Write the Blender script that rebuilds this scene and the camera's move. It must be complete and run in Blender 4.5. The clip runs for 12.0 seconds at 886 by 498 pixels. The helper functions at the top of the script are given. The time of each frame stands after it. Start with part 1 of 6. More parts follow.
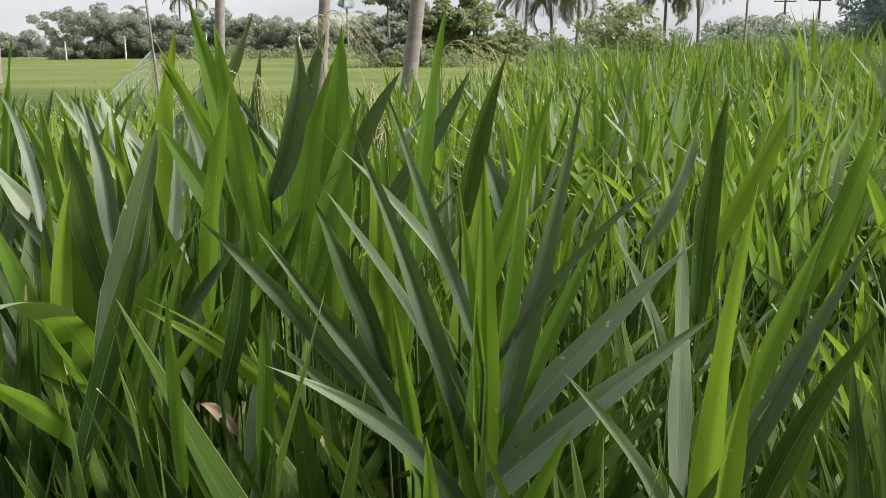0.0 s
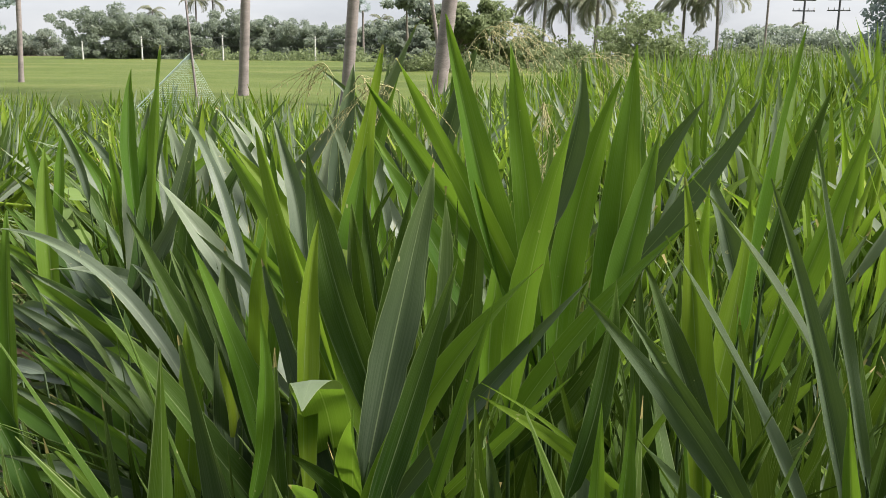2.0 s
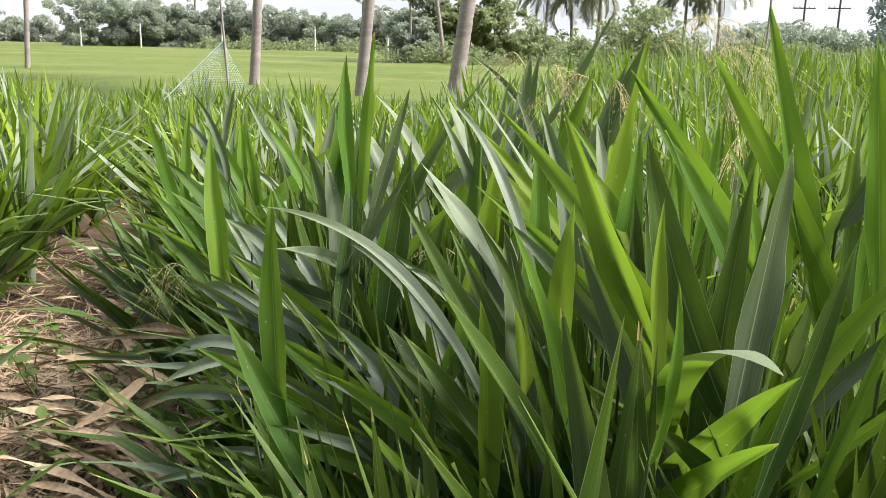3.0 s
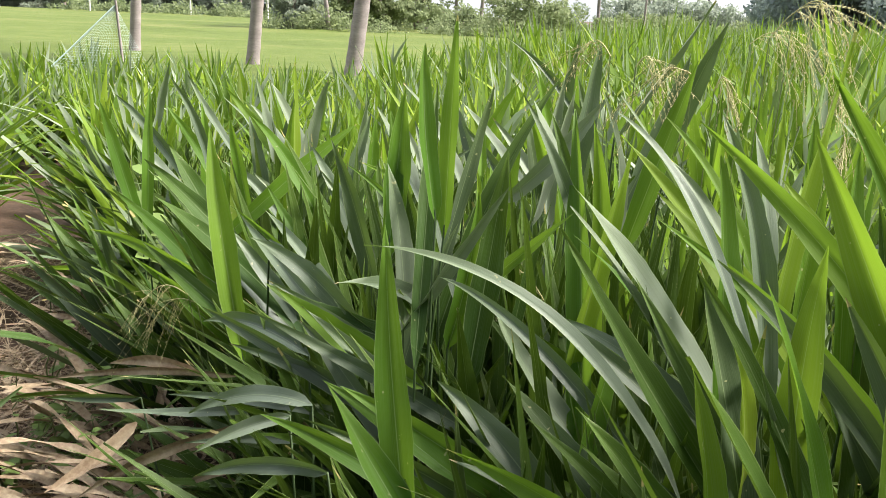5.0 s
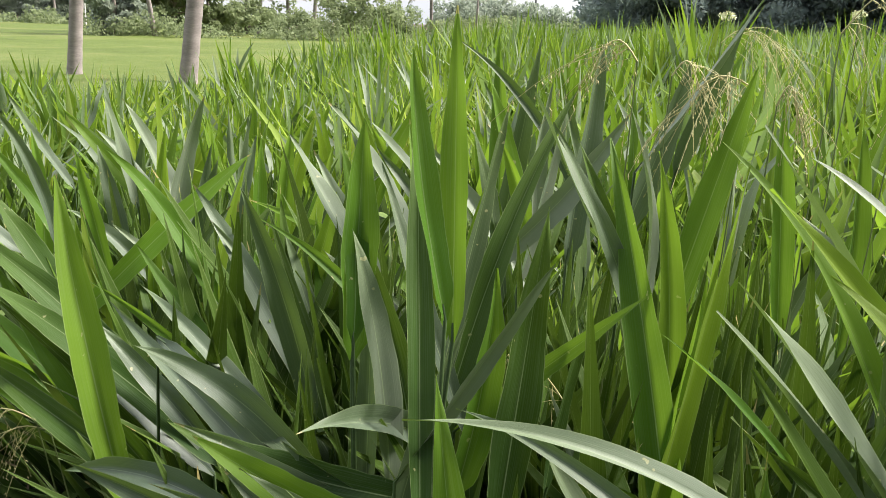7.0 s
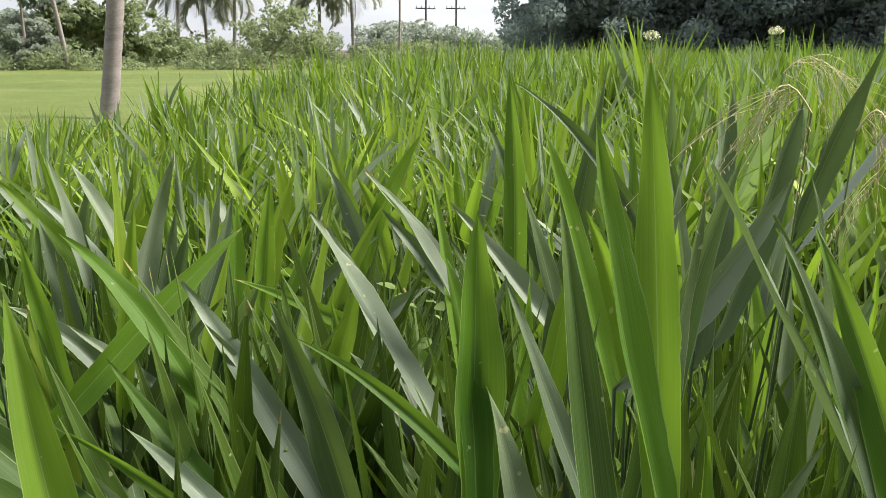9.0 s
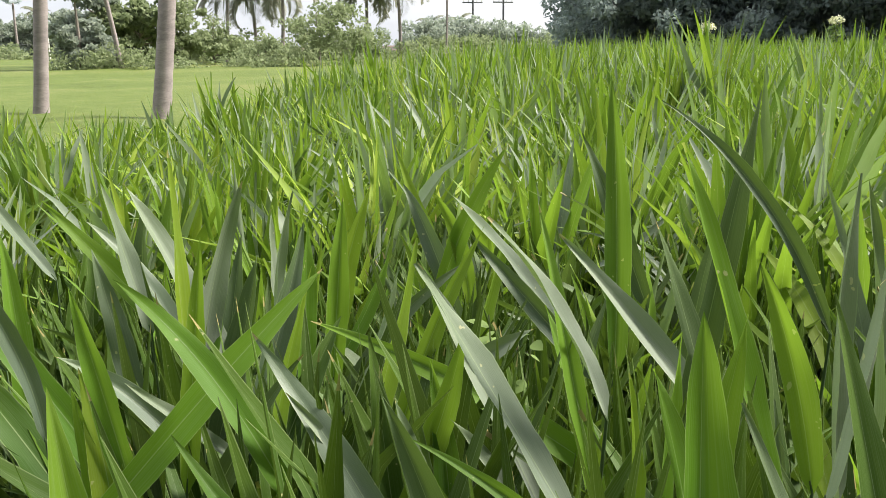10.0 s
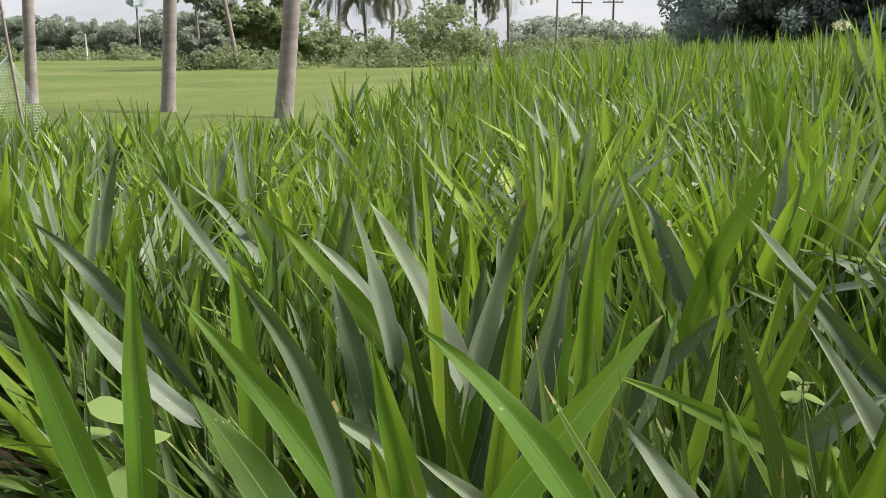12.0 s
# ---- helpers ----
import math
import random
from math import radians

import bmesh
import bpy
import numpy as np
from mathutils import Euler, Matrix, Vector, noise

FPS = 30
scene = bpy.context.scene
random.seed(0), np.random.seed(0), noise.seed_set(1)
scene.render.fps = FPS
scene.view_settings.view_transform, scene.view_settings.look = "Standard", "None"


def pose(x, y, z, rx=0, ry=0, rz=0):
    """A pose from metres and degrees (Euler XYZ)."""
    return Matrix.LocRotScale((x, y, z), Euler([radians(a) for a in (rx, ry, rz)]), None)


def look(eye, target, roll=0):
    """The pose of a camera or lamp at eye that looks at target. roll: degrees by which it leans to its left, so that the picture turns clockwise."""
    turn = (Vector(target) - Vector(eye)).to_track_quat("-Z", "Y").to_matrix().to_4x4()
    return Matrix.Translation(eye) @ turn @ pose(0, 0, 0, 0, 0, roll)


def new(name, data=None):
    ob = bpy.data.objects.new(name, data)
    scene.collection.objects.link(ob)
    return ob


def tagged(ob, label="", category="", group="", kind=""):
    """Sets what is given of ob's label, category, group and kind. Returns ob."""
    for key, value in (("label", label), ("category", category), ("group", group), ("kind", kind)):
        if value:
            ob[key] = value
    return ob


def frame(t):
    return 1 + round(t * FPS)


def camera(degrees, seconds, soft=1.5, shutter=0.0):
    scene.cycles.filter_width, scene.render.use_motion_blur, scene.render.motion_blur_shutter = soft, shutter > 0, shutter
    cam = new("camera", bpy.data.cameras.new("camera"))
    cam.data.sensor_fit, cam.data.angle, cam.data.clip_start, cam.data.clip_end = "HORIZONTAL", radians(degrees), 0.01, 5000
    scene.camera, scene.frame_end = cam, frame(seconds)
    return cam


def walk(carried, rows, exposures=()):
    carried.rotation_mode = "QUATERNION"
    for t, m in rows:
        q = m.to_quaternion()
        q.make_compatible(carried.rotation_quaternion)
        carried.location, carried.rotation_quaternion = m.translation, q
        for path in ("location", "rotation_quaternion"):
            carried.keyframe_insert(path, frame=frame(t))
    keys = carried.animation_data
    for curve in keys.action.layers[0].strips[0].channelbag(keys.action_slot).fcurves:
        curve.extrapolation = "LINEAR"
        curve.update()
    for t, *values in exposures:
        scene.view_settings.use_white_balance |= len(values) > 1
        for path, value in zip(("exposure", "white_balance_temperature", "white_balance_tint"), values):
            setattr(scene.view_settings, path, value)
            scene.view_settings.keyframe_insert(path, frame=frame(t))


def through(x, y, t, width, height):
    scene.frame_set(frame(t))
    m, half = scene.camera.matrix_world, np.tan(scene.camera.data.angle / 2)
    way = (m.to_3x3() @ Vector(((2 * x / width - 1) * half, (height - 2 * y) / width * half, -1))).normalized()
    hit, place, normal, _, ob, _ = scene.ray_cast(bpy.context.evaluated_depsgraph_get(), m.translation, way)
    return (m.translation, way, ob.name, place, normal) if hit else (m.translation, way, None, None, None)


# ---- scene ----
import itertools

cam = camera(53.1, 12.0, soft=0.8)
PATH = [
    (0, (0.200, 0.055, 1.564), (0.1885, 2.0053, 1.1203), -0.47),
    (0.5, (0.132, 0.125, 1.564), (0.0999, 2.0749, 1.1188), 0.27),
    (1, (0.045, 0.200, 1.564), (0.0118, 2.1497, 1.1191), 0.23),
    (1.5, (-0.077, 0.263, 1.578), (-0.1077, 2.2146, 1.1434), 0.22),
    (2, (-0.191, 0.265, 1.589), (-0.2231, 2.2167, 1.1547), 0.36),
    (2.5, (-0.381, 0.217, 1.579), (-0.4133, 2.1688, 1.1426), 1.92),
    (3, (-0.659, 0.199, 1.577), (-0.6765, 2.1479, 1.1263), 1.21),
    (3.2, (-0.726, 0.202, 1.581), (-0.7287, 2.1458, 1.1122), 1.29),
    (4.8, (-1.043, 0.534, 1.603), (-0.8063, 2.4535, 1.0917), 2.40),
    (5, (-1.064, 0.568, 1.601), (-0.8169, 2.4859, 1.0893), 2.31),
    (5.5, (-1.133, 0.730, 1.599), (-0.7336, 2.6250, 1.1015), 2.11),
    (6, (-1.179, 0.817, 1.605), (-0.6430, 2.6792, 1.1124), 2.07),
    (6.5, (-1.193, 0.971, 1.590), (-0.6123, 2.8201, 1.0972), 2.27),
    (6.7, (-1.185, 1.064, 1.578), (-0.6072, 2.9133, 1.0831), 1.98),
    (8.3, (-1.245, 1.412, 1.593), (-0.5234, 3.2204, 1.1365), 0.39),
    (8.5, (-1.262, 1.446, 1.603), (-0.5210, 3.2476, 1.1498), 0.49),
    (9, (-1.265, 1.628, 1.600), (-0.5218, 3.4320, 1.1598), 0.20),
    (9.5, (-1.246, 1.812, 1.617), (-0.5375, 3.6305, 1.1806), -0.03),
    (10, (-1.268, 1.907, 1.624), (-0.6237, 3.7456, 1.1721), -0.57),
    (10.5, (-1.366, 2.010, 1.623), (-0.7499, 3.8579, 1.1696), -0.47),
    (11, (-1.463, 2.179, 1.614), (-0.8649, 4.0330, 1.1623), -0.32),
    (11.5, (-1.489, 2.282, 1.601), (-0.9591, 4.1568, 1.1487), -0.42),
    (12, (-1.495, 2.308, 1.604), (-1.0653, 4.2093, 1.1565), -0.66),
]
walk(cam, [(t, look(eye, target, roll)) for t, eye, target, roll in PATH], [(0.0, 0.93), (0.5, 1.3), (1.0, 1.14), (1.5, 1.01), (2.0, 0.97), (2.5, 1.16), (3.2, 1.47), (4.8, 1.59), (5.0, 1.58), (5.5, 1.31), (6.0, 1.36), (6.7, 1.4), (8.3, 1.3), (9.0, 1.23), (9.5, 1.27), (10.0, 1.36), (10.5, 1.33), (11.0, 1.21), (12.0, 0.96)])

# ---- world, sun ----
SUN_EL, SUN_AZ = radians(50), radians(96)
world = bpy.data.worlds.new("sky")
scene.world = world
world.use_nodes = True
wn, wl = world.node_tree.nodes, world.node_tree.links
wn.clear()


def wnode(kind, **sets):
    n = wn.new(kind)
    for k, v in sets.items():
        n.inputs[k].default_value = v
    return n


sky = wn.new("ShaderNodeTexSky")
sky.sky_type, sky.sun_disc = "NISHITA", False
sky.sun_elevation, sky.sun_rotation = SUN_EL, SUN_AZ
geo = wn.new("ShaderNodeTexCoord")
sep = wn.new("ShaderNodeSeparateXYZ")
wl.new(geo.outputs["Generated"], sep.inputs[0])
squash = wn.new("ShaderNodeMapping")
squash.inputs["Scale"].default_value = (1.0, 1.0, 3.2)
wl.new(geo.outputs["Generated"], squash.inputs["Vector"])
cloud = wnode("ShaderNodeTexNoise", Scale=3.2, Detail=6.0, Roughness=0.55)
wl.new(squash.outputs[0], cloud.inputs["Vector"])
shade = wn.new("ShaderNodeValToRGB")
shade.color_ramp.elements[0].position, shade.color_ramp.elements[0].color = 0.32, (0.53, 0.56, 0.64, 1)
shade.color_ramp.elements[1].position, shade.color_ramp.elements[1].color = 0.66, (0.82, 0.83, 0.88, 1)
wl.new(cloud.outputs["Fac"], shade.inputs[0])
# an overcast dome is about three times as bright overhead as at the horizon
rise = wn.new("ShaderNodeMapRange")
rise.inputs["From Min"].default_value, rise.inputs["From Max"].default_value = 0.04, 0.9
rise.inputs["To Min"].default_value, rise.inputs["To Max"].default_value = 1.0, 2.6
wl.new(sep.outputs["Z"], rise.inputs["Value"])
bright = wn.new("ShaderNodeVectorMath")
bright.operation = "SCALE"
wl.new(shade.outputs[0], bright.inputs[0])
# the unseen dome behind the walk is dimmed to darken near leaf faces
away = wn.new("ShaderNodeMapRange")
away.inputs["From Min"].default_value, away.inputs["From Max"].default_value = 0.35, -0.5
away.inputs["To Min"].default_value, away.inputs["To Max"].default_value = 1.0, 0.3
wl.new(sep.outputs["Y"], away.inputs["Value"])
dome = wn.new("ShaderNodeMath")
dome.operation = "MULTIPLY"
wl.new(rise.outputs[0], dome.inputs[0])
wl.new(away.outputs[0], dome.inputs[1])
wl.new(dome.outputs[0], bright.inputs["Scale"])
b_cloud = wnode("ShaderNodeBackground", Strength=0.46)
b_sky = wnode("ShaderNodeBackground", Strength=0.012)
wl.new(bright.outputs[0], b_cloud.inputs["Color"])
wl.new(sky.outputs[0], b_sky.inputs["Color"])
both = wn.new("ShaderNodeAddShader")
wl.new(b_cloud.outputs[0], both.inputs[0])
wl.new(b_sky.outputs[0], both.inputs[1])
w_out = wn.new("ShaderNodeOutputWorld")
wl.new(both.outputs[0], w_out.inputs["Surface"])

sun = new("sun", bpy.data.lights.new("sun", "SUN"))
sun.data.energy, sun.data.angle, sun.data.color = 4.4, radians(20), (1.0, 0.94, 0.88)
sun.matrix_world = look((0, 0, 0), (-math.sin(SUN_AZ) * math.cos(SUN_EL), -math.cos(SUN_AZ) * math.cos(SUN_EL), -math.sin(SUN_EL)))


# ---- materials ----
def mat(name):
    m = bpy.data.materials.new(name)
    m.use_nodes = True
    nt = m.node_tree
    b = nt.nodes["Principled BSDF"]
    return m, nt, b


def ramp(nt, fac, stops):
    r = nt.nodes.new("ShaderNodeValToRGB")
    e = r.color_ramp.elements
    while len(e) < len(stops):
        e.new(0.5)
    for el, (p, c) in zip(e, stops):
        el.position, el.color = p, (*c, 1)
    nt.links.new(fac, r.inputs[0])
    return r.outputs[0]


def noise_node(nt, scale, detail=4.0, rough=0.55, vec=None):
    n = nt.nodes.new("ShaderNodeTexNoise")
    n.inputs["Scale"].default_value, n.inputs["Detail"].default_value, n.inputs["Roughness"].default_value = scale, detail, rough
    if vec is not None:
        nt.links.new(vec, n.inputs["Vector"])
    return n.outputs["Fac"]


def math_node(nt, op, a, b=None, c=None):
    n = nt.nodes.new("ShaderNodeMath")
    n.operation = op
    for i, v in enumerate((a, b, c)):
        if v is None:
            continue
        if isinstance(v, (int, float)):
            n.inputs[i].default_value = v
        else:
            nt.links.new(v, n.inputs[i])
    return n.outputs[0]


def mix_node(nt, fac, a, b, blend="MIX"):
    n = nt.nodes.new("ShaderNodeMix")
    n.data_type, n.blend_type = "RGBA", blend
    for sock, v in ((n.inputs[0], fac), (n.inputs[6], a), (n.inputs[7], b)):
        if isinstance(v, (int, float)):
            sock.default_value = v
        elif isinstance(v, tuple):
            sock.default_value = (*v, 1)
        else:
            nt.links.new(v, sock)
    return n.outputs[2]


def bump(nt, b, height, strength, distance):
    n = nt.nodes.new("ShaderNodeBump")
    n.inputs["Strength"].default_value, n.inputs["Distance"].default_value = strength, distance
    nt.links.new(height, n.inputs["Height"])
    nt.links.new(n.outputs[0], b.inputs["Normal"])


def glow_through(nt, b, colour, share):
    """Lets light through a leaf: part of the surface is translucent."""
    t = nt.nodes.new("ShaderNodeBsdfTranslucent")
    if isinstance(colour, tuple):
        t.inputs["Color"].default_value = (*colour, 1)
    else:
        nt.links.new(colour, t.inputs["Color"])
    m = nt.nodes.new("ShaderNodeMixShader")
    m.inputs[0].default_value = share
    nt.links.new(b.outputs[0], m.inputs[1])
    nt.links.new(t.outputs[0], m.inputs[2])
    nt.links.new(m.outputs[0], nt.nodes["Material Output"].inputs["Surface"])


def blade_material(name, island, stops, through=0.24, gloss=0.2):
    """Long grass leaf: pale midrib, parallel veins, waxy bloom; island: random per joined blade, else per object."""
    m, nt, b = mat(name)
    uv = nt.nodes.new("ShaderNodeUVMap")
    s = nt.nodes.new("ShaderNodeSeparateXYZ")
    nt.links.new(uv.outputs[0], s.inputs[0])
    u, v = s.outputs["X"], s.outputs["Y"]
    if island:
        rnd = nt.nodes.new("ShaderNodeNewGeometry").outputs["Random Per Island"]
    else:
        rnd = nt.nodes.new("ShaderNodeObjectInfo").outputs["Random"]
    body = ramp(nt, rnd, stops)
    # greener at the root, a little yellow to the tip
    body = mix_node(nt, math_node(nt, "MULTIPLY", math_node(nt, "POWER", v, 2.0), 0.35), body, (0.13, 0.20, 0.004))
    tex = nt.nodes.new("ShaderNodeTexCoord").outputs["Object"]
    mottle = noise_node(nt, 9.0, 5.0, 0.6, tex)
    body = mix_node(nt, math_node(nt, "MULTIPLY", mottle, 0.42), body, (0.020, 0.062, 0.004))
    comb = nt.nodes.new("ShaderNodeCombineXYZ")
    nt.links.new(math_node(nt, "MULTIPLY", u, 46.0), comb.inputs[0])
    nt.links.new(math_node(nt, "ADD", math_node(nt, "MULTIPLY", v, 1.6), math_node(nt, "MULTIPLY", rnd, 40.0)), comb.inputs[1])
    veins = noise_node(nt, 1.0, 2.0, 0.5, comb.outputs[0])
    vein_mask = math_node(nt, "MULTIPLY", math_node(nt, "SUBTRACT", veins, 0.42), 2.6)
    pale = mix_node(nt, 0.07, body, (0.62, 0.66, 0.50))
    body = mix_node(nt, math_node(nt, "MAXIMUM", math_node(nt, "MINIMUM", vein_mask, 0.85), 0.0), body, pale)
    # dust and scuffs in long streaks
    streak = nt.nodes.new("ShaderNodeCombineXYZ")
    nt.links.new(math_node(nt, "MULTIPLY", u, 5.0), streak.inputs[0])
    nt.links.new(math_node(nt, "ADD", math_node(nt, "MULTIPLY", v, 9.0), math_node(nt, "MULTIPLY", rnd, 70.0)), streak.inputs[1])
    scuff = noise_node(nt, 1.0, 6.0, 0.7, streak.outputs[0])
    scuff = math_node(nt, "MINIMUM", math_node(nt, "MAXIMUM", math_node(nt, "MULTIPLY", math_node(nt, "SUBTRACT", scuff, 0.50), 3.0), 0.0), 1.0)
    body = mix_node(nt, math_node(nt, "MULTIPLY", scuff, 0.08), body, (0.17, 0.19, 0.13))
    rib = math_node(nt, "ABSOLUTE", math_node(nt, "SUBTRACT", u, 0.5))
    wide = math_node(nt, "MULTIPLY_ADD", v, -0.016, 0.022)
    rib = math_node(nt, "LESS_THAN", rib, wide)
    body = mix_node(nt, math_node(nt, "MULTIPLY", rib, 0.36), body, (0.36, 0.44, 0.22))
    edge = math_node(nt, "GREATER_THAN", math_node(nt, "ABSOLUTE", math_node(nt, "SUBTRACT", u, 0.5)), 0.482)
    body = mix_node(nt, math_node(nt, "MULTIPLY", edge, 0.35), body, (0.36, 0.44, 0.20))
    # scattered insect marks and a dry tip on some leaves
    spots = noise_node(nt, 60.0, 2.0, 0.5, tex)
    body = mix_node(nt, math_node(nt, "MULTIPLY", math_node(nt, "GREATER_THAN", spots, 0.74), 0.6), body, (0.42, 0.40, 0.20))
    dry = math_node(nt, "MULTIPLY", math_node(nt, "GREATER_THAN", v, 0.972), math_node(nt, "GREATER_THAN", rnd, 0.8))
    body = mix_node(nt, math_node(nt, "MULTIPLY", dry, 0.7), body, (0.40, 0.31, 0.13))
    nt.links.new(body, b.inputs["Base Color"])
    rough = math_node(nt, "MULTIPLY_ADD", mottle, 0.26, 0.42)
    nt.links.new(rough, b.inputs["Roughness"])
    b.inputs["Specular IOR Level"].default_value = gloss
    b.inputs["Sheen Weight"].default_value = 0.0
    b.inputs["Sheen Roughness"].default_value = 0.4
    hgt = math_node(nt, "ADD", math_node(nt, "MULTIPLY", veins, 0.6), math_node(nt, "MULTIPLY", rib, -0.8))
    bump(nt, b, hgt, 0.3, 0.0018)
    glow_through(nt, b, mix_node(nt, 0.7, body, (0.220, 0.37, 0.028)), through)
    return m


def foliage_material(name, dark, light, yellow, share=0.25, rough=0.55):
    m, nt, b = mat(name)
    rnd = nt.nodes.new("ShaderNodeNewGeometry").outputs["Random Per Island"]
    pos = nt.nodes.new("ShaderNodeNewGeometry").outputs["Position"]
    big = noise_node(nt, 0.35, 3.0, 0.5, pos)
    f = math_node(nt, "ADD", math_node(nt, "MULTIPLY", rnd, 0.55), math_node(nt, "MULTIPLY", big, 0.6))
    c = ramp(nt, f, [(0.15, dark), (0.62, light), (0.95, yellow)])
    nt.links.new(c, b.inputs["Base Color"])
    b.inputs["Roughness"].default_value = rough
    b.inputs["Specular IOR Level"].default_value = 0.1
    glow_through(nt, b, mix_node(nt, 0.5, c, light), share)
    return m


def plain_material(name, a, c, scale, rough=0.8, bump_d=0.01, stretch=(1, 1, 1), fine=None):
    m, nt, b = mat(name)
    tex = nt.nodes.new("ShaderNodeTexCoord").outputs["Object"]
    mp = nt.nodes.new("ShaderNodeMapping")
    mp.inputs["Scale"].default_value = stretch
    nt.links.new(tex, mp.inputs["Vector"])
    n1 = noise_node(nt, scale, 6.0, 0.6, mp.outputs[0])
    n2 = noise_node(nt, (fine or scale * 9), 3.0, 0.6, mp.outputs[0])
    f = math_node(nt, "ADD", math_node(nt, "MULTIPLY", n1, 0.6), math_node(nt, "MULTIPLY", n2, 0.4))
    nt.links.new(ramp(nt, f, [(0.32, a), (0.68, c)]), b.inputs["Base Color"])
    b.inputs["Roughness"].default_value = rough
    bump(nt, b, f, 0.6, bump_d)
    return m


GREENS = [(0.0, (0.034, 0.087, 0.005)), (0.3, (0.076, 0.168, 0.012)), (0.62, (0.141, 0.252, 0.019)), (0.82, (0.234, 0.330, 0.024)),
          (0.85, (0.080, 0.111, 0.067)), (1.0, (0.233, 0.270, 0.211))]
SWARD = [(0.0, (0.027, 0.065, 0.008)), (0.20, (0.092, 0.179, 0.013)), (0.42, (0.228, 0.336, 0.021)), (0.62, (0.369, 0.448, 0.040)),
         (0.65, (0.138, 0.180, 0.119)), (1.0, (0.456, 0.488, 0.432))]
M_BLADE = blade_material("leaf_blade", False, GREENS)
M_FRESH = blade_material("fresh_leaf", False, [(0.0, (0.028, 0.088, 0.005)), (0.4, (0.056, 0.148, 0.007)), (0.75, (0.092, 0.204, 0.009)), (1.0, (0.130, 0.246, 0.012))], 0.40)
M_CROP = blade_material("crop_blades", True, SWARD, 0.30)
# deep shade under the canopy is put into these near-black greens
M_LOWER_SHADE = blade_material("lower_shade_blades", True, [(0.0, (0.007, 0.024, 0.003)), (0.6, (0.013, 0.042, 0.004)), (0.9, (0.024, 0.062, 0.005)), (1.0, (0.040, 0.050, 0.030))], 0.10, 0.2)
M_YOUNG = blade_material("young_leaf", False, [(0.0, (0.104, 0.210, 0.010)), (1.0, (0.205, 0.285, 0.014))], 0.44)
# darker leaf copy: shade inside the clumps is put into the colour
M_SHADED = blade_material("shaded_leaf", False, [(0.0, (0.009, 0.034, 0.003)), (0.7, (0.028, 0.066, 0.008)), (0.75, (0.030, 0.046, 0.028)), (1.0, (0.056, 0.074, 0.052))], 0.13, 0.2)
M_WAXY = blade_material("dusky_leaf", False, [(0.0, (0.034, 0.056, 0.038)), (1.0, (0.098, 0.126, 0.098))], 0.14, 0.7)
# wax bloom and the sky's silver sheen, both put into the leaf colour
M_PALE = blade_material("pale_wax_sheen_leaf", False, [(0.0, (0.125, 0.155, 0.115)), (1.0, (0.215, 0.240, 0.198))], 0.14, 0.4)
M_DRY = plain_material("dry_leaf", (0.17, 0.10, 0.055), (0.50, 0.40, 0.26), 8, 0.75, 0.002)
M_SOIL = plain_material("soil", (0.040, 0.024, 0.016), (0.135, 0.082, 0.052), 2.2, 0.95, 0.03, fine=28)
M_TRUNK = plain_material("palm_bark", (0.17, 0.145, 0.14), (0.36, 0.31, 0.29), 2.5, 0.9, 0.02, (1, 1, 3.0))
M_BARK = plain_material("bark", (0.12, 0.10, 0.08), (0.33, 0.29, 0.24), 3.0, 0.9, 0.02, (1, 1, 0.4))
M_CONCRETE = plain_material("pole_concrete", (0.50, 0.49, 0.46), (0.72, 0.71, 0.68), 3.0, 0.8, 0.004)
M_STEEL = plain_material("dark_steel", (0.06, 0.06, 0.065), (0.12, 0.12, 0.125), 5.0, 0.5, 0.002)
M_ROPE = plain_material("net_cord", (0.38, 0.50, 0.46), (0.62, 0.72, 0.68), 20.0, 0.7, 0.001)
M_WHITE = plain_material("white_wash", (0.66, 0.66, 0.64), (0.80, 0.80, 0.78), 1.0, 0.8, 0.004)
M_ROOF = plain_material("roof_sheet", (0.24, 0.22, 0.21), (0.40, 0.38, 0.36), 1.0, 0.7, 0.01)
M_SEED = plain_material("seed_head", (0.30, 0.28, 0.11), (0.52, 0.47, 0.24), 14.0, 0.7, 0.001)
M_STALK = plain_material("stalk", (0.110, 0.150, 0.045), (0.190, 0.230, 0.090), 10.0, 0.6, 0.001)
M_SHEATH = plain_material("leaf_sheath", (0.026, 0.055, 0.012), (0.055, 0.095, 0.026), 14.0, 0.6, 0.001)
# far foliage: distance haze is put into these pale, low-contrast colours
M_WOOD = foliage_material("hazed_wood_foliage", (0.25, 0.29, 0.24), (0.32, 0.365, 0.285), (0.38, 0.42, 0.32), 0.55)
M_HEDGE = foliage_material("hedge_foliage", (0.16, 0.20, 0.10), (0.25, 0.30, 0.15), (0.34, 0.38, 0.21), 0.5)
M_DARKWOOD = foliage_material("hazed_dark_foliage", (0.23, 0.28, 0.275), (0.29, 0.345, 0.32), (0.36, 0.41, 0.35), 0.55)
M_PALMLEAF = foliage_material("palm_leaflets", (0.17, 0.18, 0.13), (0.26, 0.27, 0.19), (0.36, 0.35, 0.26), 0.35, 0.5)
M_WEED = foliage_material("weed_leaves", (0.075, 0.13, 0.035), (0.14, 0.21, 0.06), (0.24, 0.30, 0.09), 0.25)
M_FLOWER = plain_material("flower_cream", (0.60, 0.60, 0.34), (0.80, 0.80, 0.58), 9.0, 0.7, 0.002)


